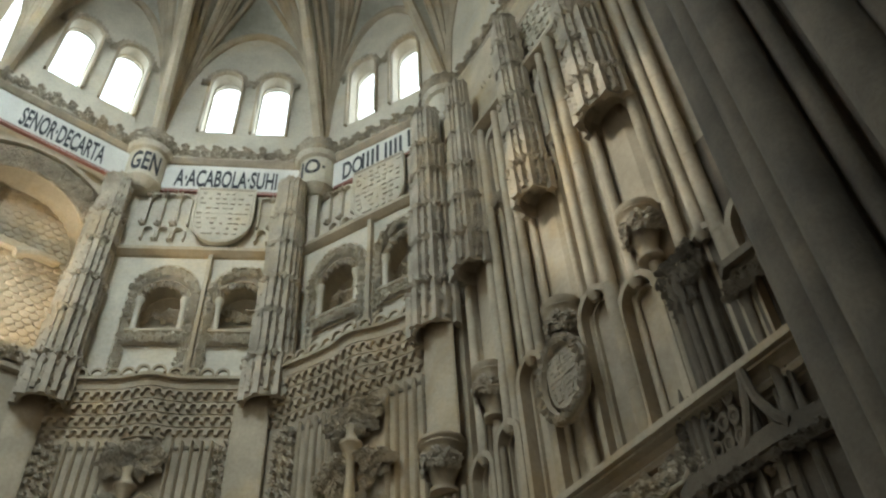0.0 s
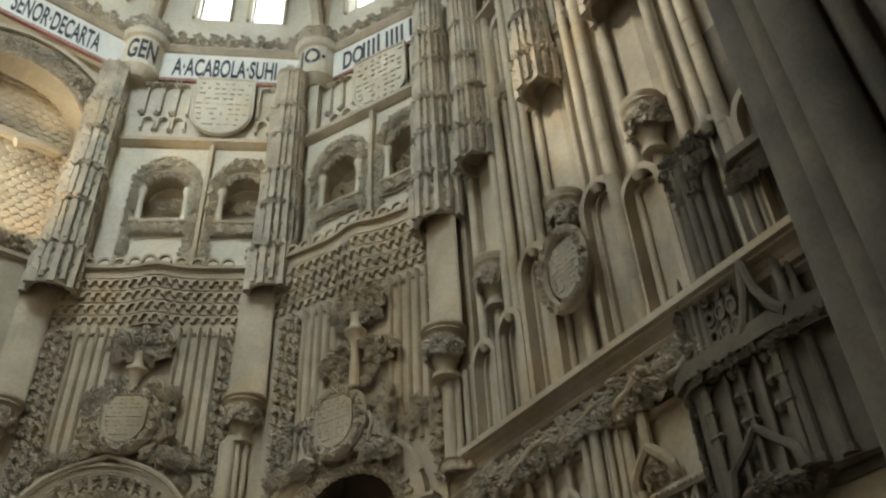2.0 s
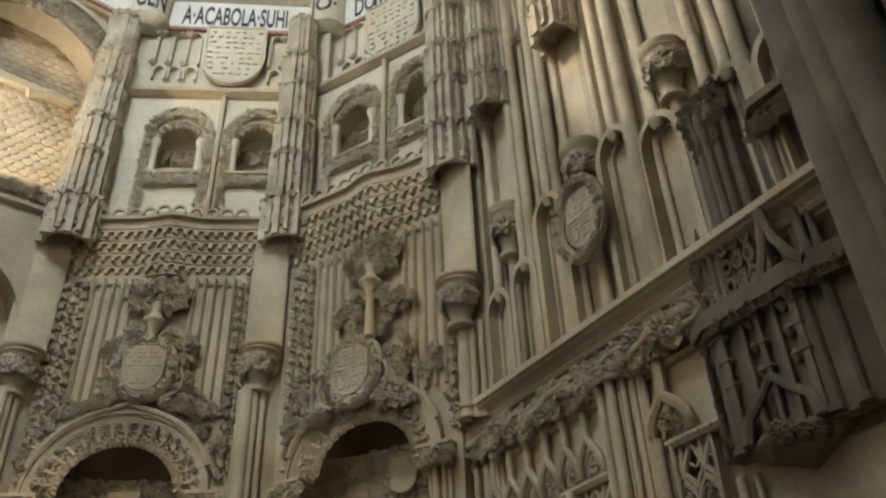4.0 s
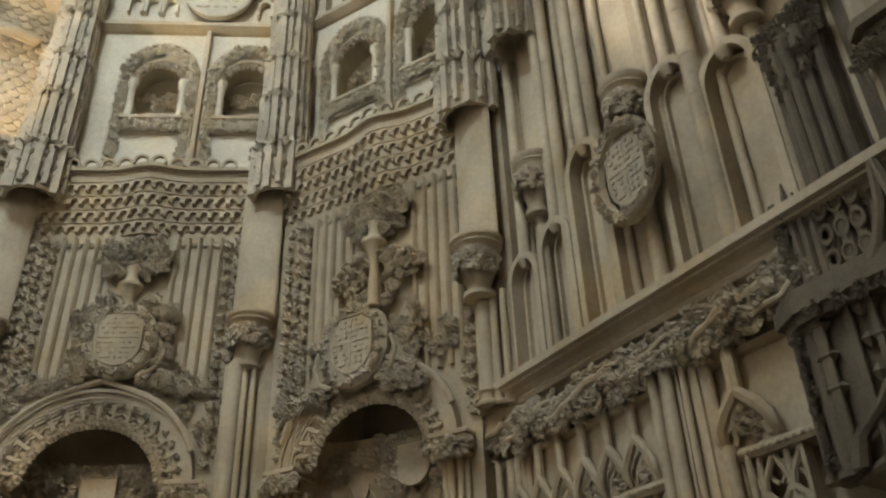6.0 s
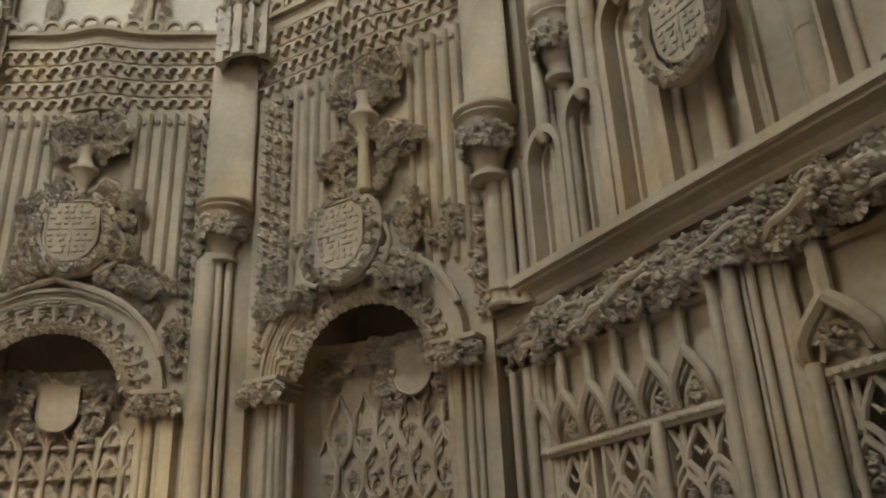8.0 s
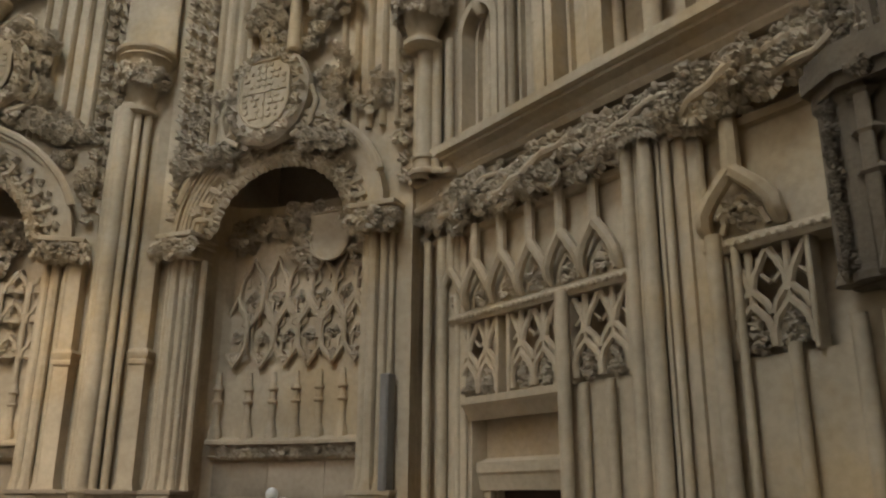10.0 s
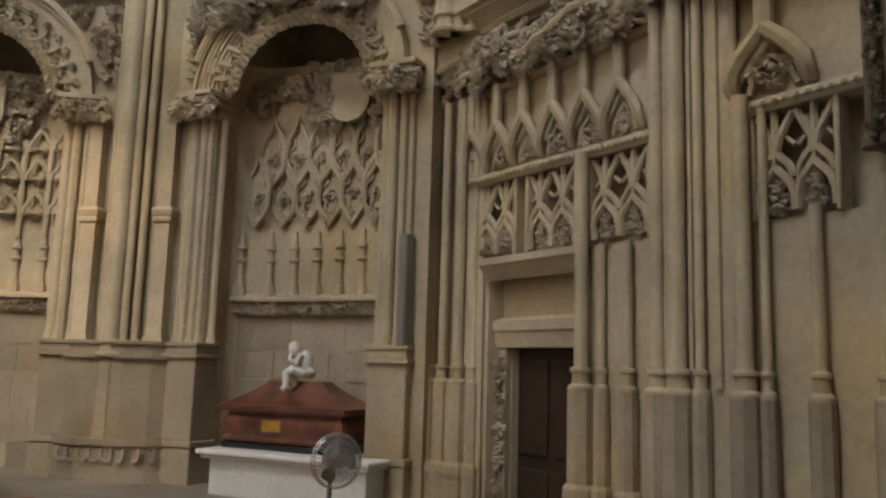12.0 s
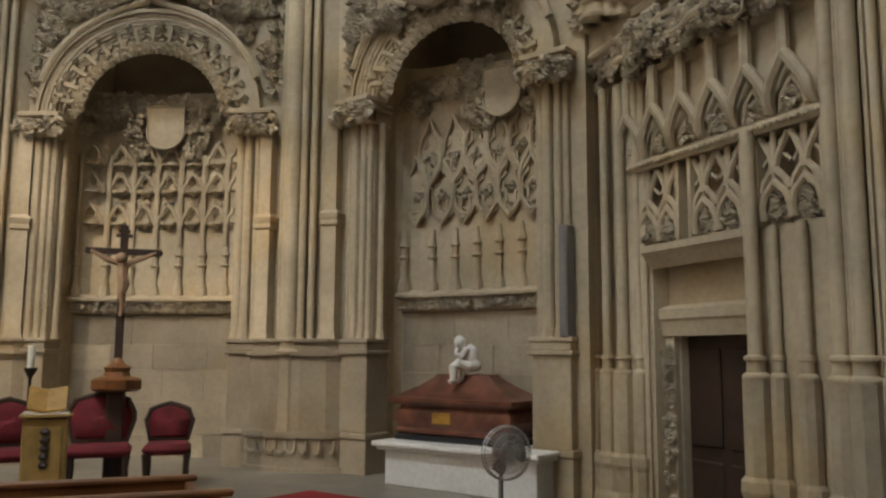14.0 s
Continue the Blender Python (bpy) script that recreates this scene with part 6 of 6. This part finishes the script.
# ---- red velvet chairs ----
def velvet_chair(m, wide, high, label):
    ch = empty("velvet_chair", m, label, "chair", group="velvet chairs on the dais")
    w = wide / 2
    bm = bmesh.new()
    pts = [(-w * 0.82, 0.52), (-w, 0.75), (-w * 0.98, high - 0.2), (-w * 0.8, high - 0.07), (-w * 0.4, high - 0.03), (0, high), (w * 0.4, high - 0.03), (w * 0.8, high - 0.07), (w * 0.98, high - 0.2), (w, 0.75), (w * 0.82, 0.52)]
    tube(bm, [(x, 0.22 + 0.08 * (z - 0.5), z) for x, z in pts], 0.03, 6, closed=True)
    back = part("back_frame", bm, DARKWOOD, ch, "carved dark wooden frame")
    bm = bmesh.new()
    ring = []
    for sc, dy in ((0.97, 0.0), (0.8, -0.045), (0.4, -0.06), (0.05, -0.062)):
        ring.append([bm.verts.new((x * sc, 0.22 + 0.08 * (z - 0.5) + dy, (high + 0.52) / 2 + (z - (high + 0.52) / 2) * sc)) for x, z in pts])
    for a, b in zip(ring[:-1], ring[1:]):
        for k in range(len(pts)):
            bm.faces.new((a[k], a[(k + 1) % len(pts)], b[(k + 1) % len(pts)], b[k]))
    bm.faces.new(ring[-1])
    bmesh.ops.recalc_face_normals(bm, faces=bm.faces[:])
    part("back_cushion", bm, VELVET, back, "red velvet back cushion")
    bm = bmesh.new()
    box(bm, -w * 0.98, w * 0.98, -0.30, 0.24, 0.38, 0.50, 0.05)
    part("seat", bm, VELVET, ch, "padded red velvet seat")
    for x in (-w * 0.85, w * 0.85):
        for y in (-0.25, 0.20):
            bm = bmesh.new()
            tube(bm, [(x, y, 0.0), (x * 0.95, y * 0.95, 0.2), (x, y, 0.40)], [0.022, 0.028, 0.035], 6)
            part("leg", bm, DARKWOOD, ch)
    return ch


velvet_chair(pose(-5.35, 11.30, 0.42, 0, 0, 24), 0.70, 1.04, "tall dark-framed armchair in red velvet on the dais")
velvet_chair(pose(-4.70, 11.62, 0.42, 0, 0, 20), 0.52, 0.92, "small dark-framed chair in red velvet on the dais")
velvet_chair(pose(-6.08, 10.75, 0.42, 0, 0, 32), 0.50, 1.00, "dark-framed chair in red velvet behind the lectern")


# ---- lectern with book, candle stand ----
def lectern():
    le = empty("lectern", pose(-5.22, 10.02, 0.42, 0, 0, 28) @ Matrix.Diagonal((1.15, 1.15, 0.77, 1)), "gilded wooden lectern with carved front panel", "lectern")
    bm = bmesh.new()
    box(bm, -0.17, 0.17, -0.12, 0.12, 0.0, 1.16, 0.015)
    part("body", bm, GOLDWOOD, le, "", False)
    bm = bmesh.new()
    box(bm, -0.13, 0.13, -0.135, -0.12, 0.12, 1.05, 0.006)
    panel = part("front_panel", bm, GOLDWOOD, le, "", False)
    bm = bmesh.new()
    for k in range(5):
        lathe(bm, [(0.025, 0.55 + 0.1 * k), (0.04, 0.59 + 0.1 * k), (0.015, 0.64 + 0.1 * k)], 0, -0.135, 6)
    part("carving", bm, DARKWOOD, panel)
    bm = bmesh.new()
    box(bm, -0.20, 0.20, -0.16, 0.16, 1.16, 1.20, 0.01)
    part("top", bm, GOLDWOOD, le, "", False)
    bk = empty("book", pose(-5.22, 10.02, 1.36, 0, 0, 28), "open gilt book on the lectern", "book")
    bm = bmesh.new()
    for s in (-1, 1):
        a = [bm.verts.new(p) for p in ((0, -0.13, 0.01), (s * 0.17, -0.13, 0.04), (s * 0.17, 0.10, 0.24), (0, 0.10, 0.21))]
        f = bm.faces.new(a if s > 0 else a[::-1])
        ex = bmesh.ops.extrude_face_region(bm, geom=[f])
        bmesh.ops.translate(bm, vec=(0, 0, -0.02), verts=[v for v in ex["geom"] if isinstance(v, bmesh.types.BMVert)])
    bmesh.ops.recalc_face_normals(bm, faces=bm.faces[:])
    part("page_block", bm, GILT, bk, "", False)
    bm = bmesh.new()
    box(bm, -0.2, 0.2, -0.13, 0.13, -0.015, 0.0)
    part("cover", bm, WHITEMARBLE, bk, "", False)
    cs = empty("candle_stand", pose(-5.50, 10.16, 0.42) @ Matrix.Diagonal((1, 1, 0.83, 1)), "tall black candle stand with a thick white candle", "candle stand")
    bm = bmesh.new()
    lathe(bm, [(0.16, 0), (0.16, 0.02), (0.03, 0.06), (0.015, 0.1), (0.015, 1.50), (0.03, 1.54), (0.06, 1.60), (0.06, 1.63)], 0, 0, 12)
    part("stand", bm, DARKWOOD, cs)
    bm = bmesh.new()
    lathe(bm, [(0.036, 1.63), (0.036, 1.87), (0.03, 1.885)], 0, 0, 14)
    part("candle", bm, WAX, cs, "thick white candle")


lectern()


# ---- benches, fan, column loudspeaker, carpet ----
def bench(x0, y0, x1, y1, top, label):
    a = math.degrees(math.atan2(y1 - y0, x1 - x0))
    L = math.hypot(x1 - x0, y1 - y0)
    be = empty("bench", pose(x0, y0, 0, 0, 0, a), label, "bench", group="wooden benches")
    bm = bmesh.new()
    box(bm, 0, L, -0.04, 0.04, top - 0.05, top, 0.015)
    part("top_rail", bm, BENCHWOOD, be, "varnished rounded top rail", False)
    bm = bmesh.new()
    box(bm, 0.05, L - 0.05, -0.015, 0.015, top - 0.34, top - 0.05, 0.004)
    part("backrest", bm, BENCHWOOD, be, "", False)
    bm = bmesh.new()
    box(bm, 0.03, L - 0.03, -0.42, -0.03, 0.42, 0.46, 0.01)
    part("seat", bm, BENCHWOOD, be, "", False)
    for x in (0.03, L - 0.09):
        bm = bmesh.new()
        box(bm, x, x + 0.06, -0.42, 0.03, 0.0, top - 0.05, 0.01)
        part("end_panel", bm, BENCHWOOD, be, "", False)


bench(-6.3, 7.29, -3.23, 8.80, 0.98, "varnished brown wooden bench with rounded top rail")
bench(-6.3, 6.40, -2.71, 8.17, 0.98, "varnished brown wooden bench with rounded top rail")


def fan():
    f = empty("pedestal_fan", pose(-0.86, 10.32, 0.42, 0, 0, 30) @ Matrix.Scale(1.19, 4), "grey pedestal fan with wire guard, at rest", "fan")
    bm = bmesh.new()
    lathe(bm, [(0.20, 0), (0.20, 0.02), (0.05, 0.05), (0.02, 0.08), (0.02, 0.44)], 0, 0.06, 16)
    part("stand", bm, GREYPLASTIC, f)
    bm = bmesh.new()
    lathe(bm, [(0.05, -0.10), (0.06, -0.06), (0.06, 0.02), (0.03, 0.05)], 0, 0, 12)
    mo = part("motor", bm, GREYPLASTIC, f)
    mo.matrix_basis = pose(0, 0.02, 0.50, 90)
    for k in range(3):
        bm = bmesh.new()
        n = 6
        vs = []
        for i in range(n + 1):
            r = 0.05 + 0.13 * i / n
            w = 0.35 + 0.25 * math.sin(math.pi * i / n)
            vs.append((bm.verts.new((r * math.cos(-w), -0.02, r * math.sin(-w))), bm.verts.new((r * math.cos(w), 0.02, r * math.sin(w)))))
        for p, q in zip(vs[:-1], vs[1:]):
            bm.faces.new((p[0], p[1], q[1], q[0]))
        bl = part("blade", bm, GREYPLASTIC, f)
        bl.matrix_basis = pose(0, -0.04, 0.50, 0, 120 * k, 0)
    bm = bmesh.new()
    for rr, yy in ((0.21, -0.02), (0.205, -0.06), (0.15, -0.085), (0.09, -0.095)):
        tube(bm, [(rr * math.cos(2 * math.pi * k / 28), yy, 0.50 + rr * math.sin(2 * math.pi * k / 28)) for k in range(28)], 0.006 if rr > 0.2 else 0.003, 4, closed=True)
    for k in range(40):
        a = 2 * math.pi * k / 40
        tube(bm, [(0.05 * math.cos(a), -0.097, 0.50 + 0.05 * math.sin(a)), (0.15 * math.cos(a), -0.085, 0.50 + 0.15 * math.sin(a)), (0.205 * math.cos(a), -0.06, 0.50 + 0.205 * math.sin(a)), (0.21 * math.cos(a), -0.02, 0.50 + 0.21 * math.sin(a))], 0.0038, 3)
    lathe_pts = [(0.05 * math.cos(2 * math.pi * k / 16), -0.10, 0.50 + 0.05 * math.sin(2 * math.pi * k / 16)) for k in range(16)]
    bm.faces.new([bm.verts.new(p) for p in lathe_pts])
    part("guard", bm, STEEL, f, "round wire guard", kind="stuff")


fan()

sp = empty("column_loudspeaker", pose(-0.22, 11.36, 2.03, 0, 0, -40), "tall narrow grey column loudspeaker on the pier", "loudspeaker")
bm = bmesh.new()
box(bm, -0.055, 0.055, -0.05, 0.10, 0.08, 1.30, 0.012)
part("housing", bm, GREYPLASTIC, sp, "", False)
bm = bmesh.new()
box(bm, -0.036, 0.036, -0.056, -0.05, 0.13, 1.29)
part("grille", bm, GREYPLASTIC, sp, "", False)

bm = bmesh.new()
box(bm, -1.5, 1.5, -0.40, 0.40, 0.0, 0.012, 0.004)
rug = part("carpet_runner", bm, CARPET, None, "", False)
rug.matrix_world = pose(-1.95, 10.45, 0.421, 0, 0, -31)
tagged(rug, "bright red carpet runner on the stone floor", "carpet")
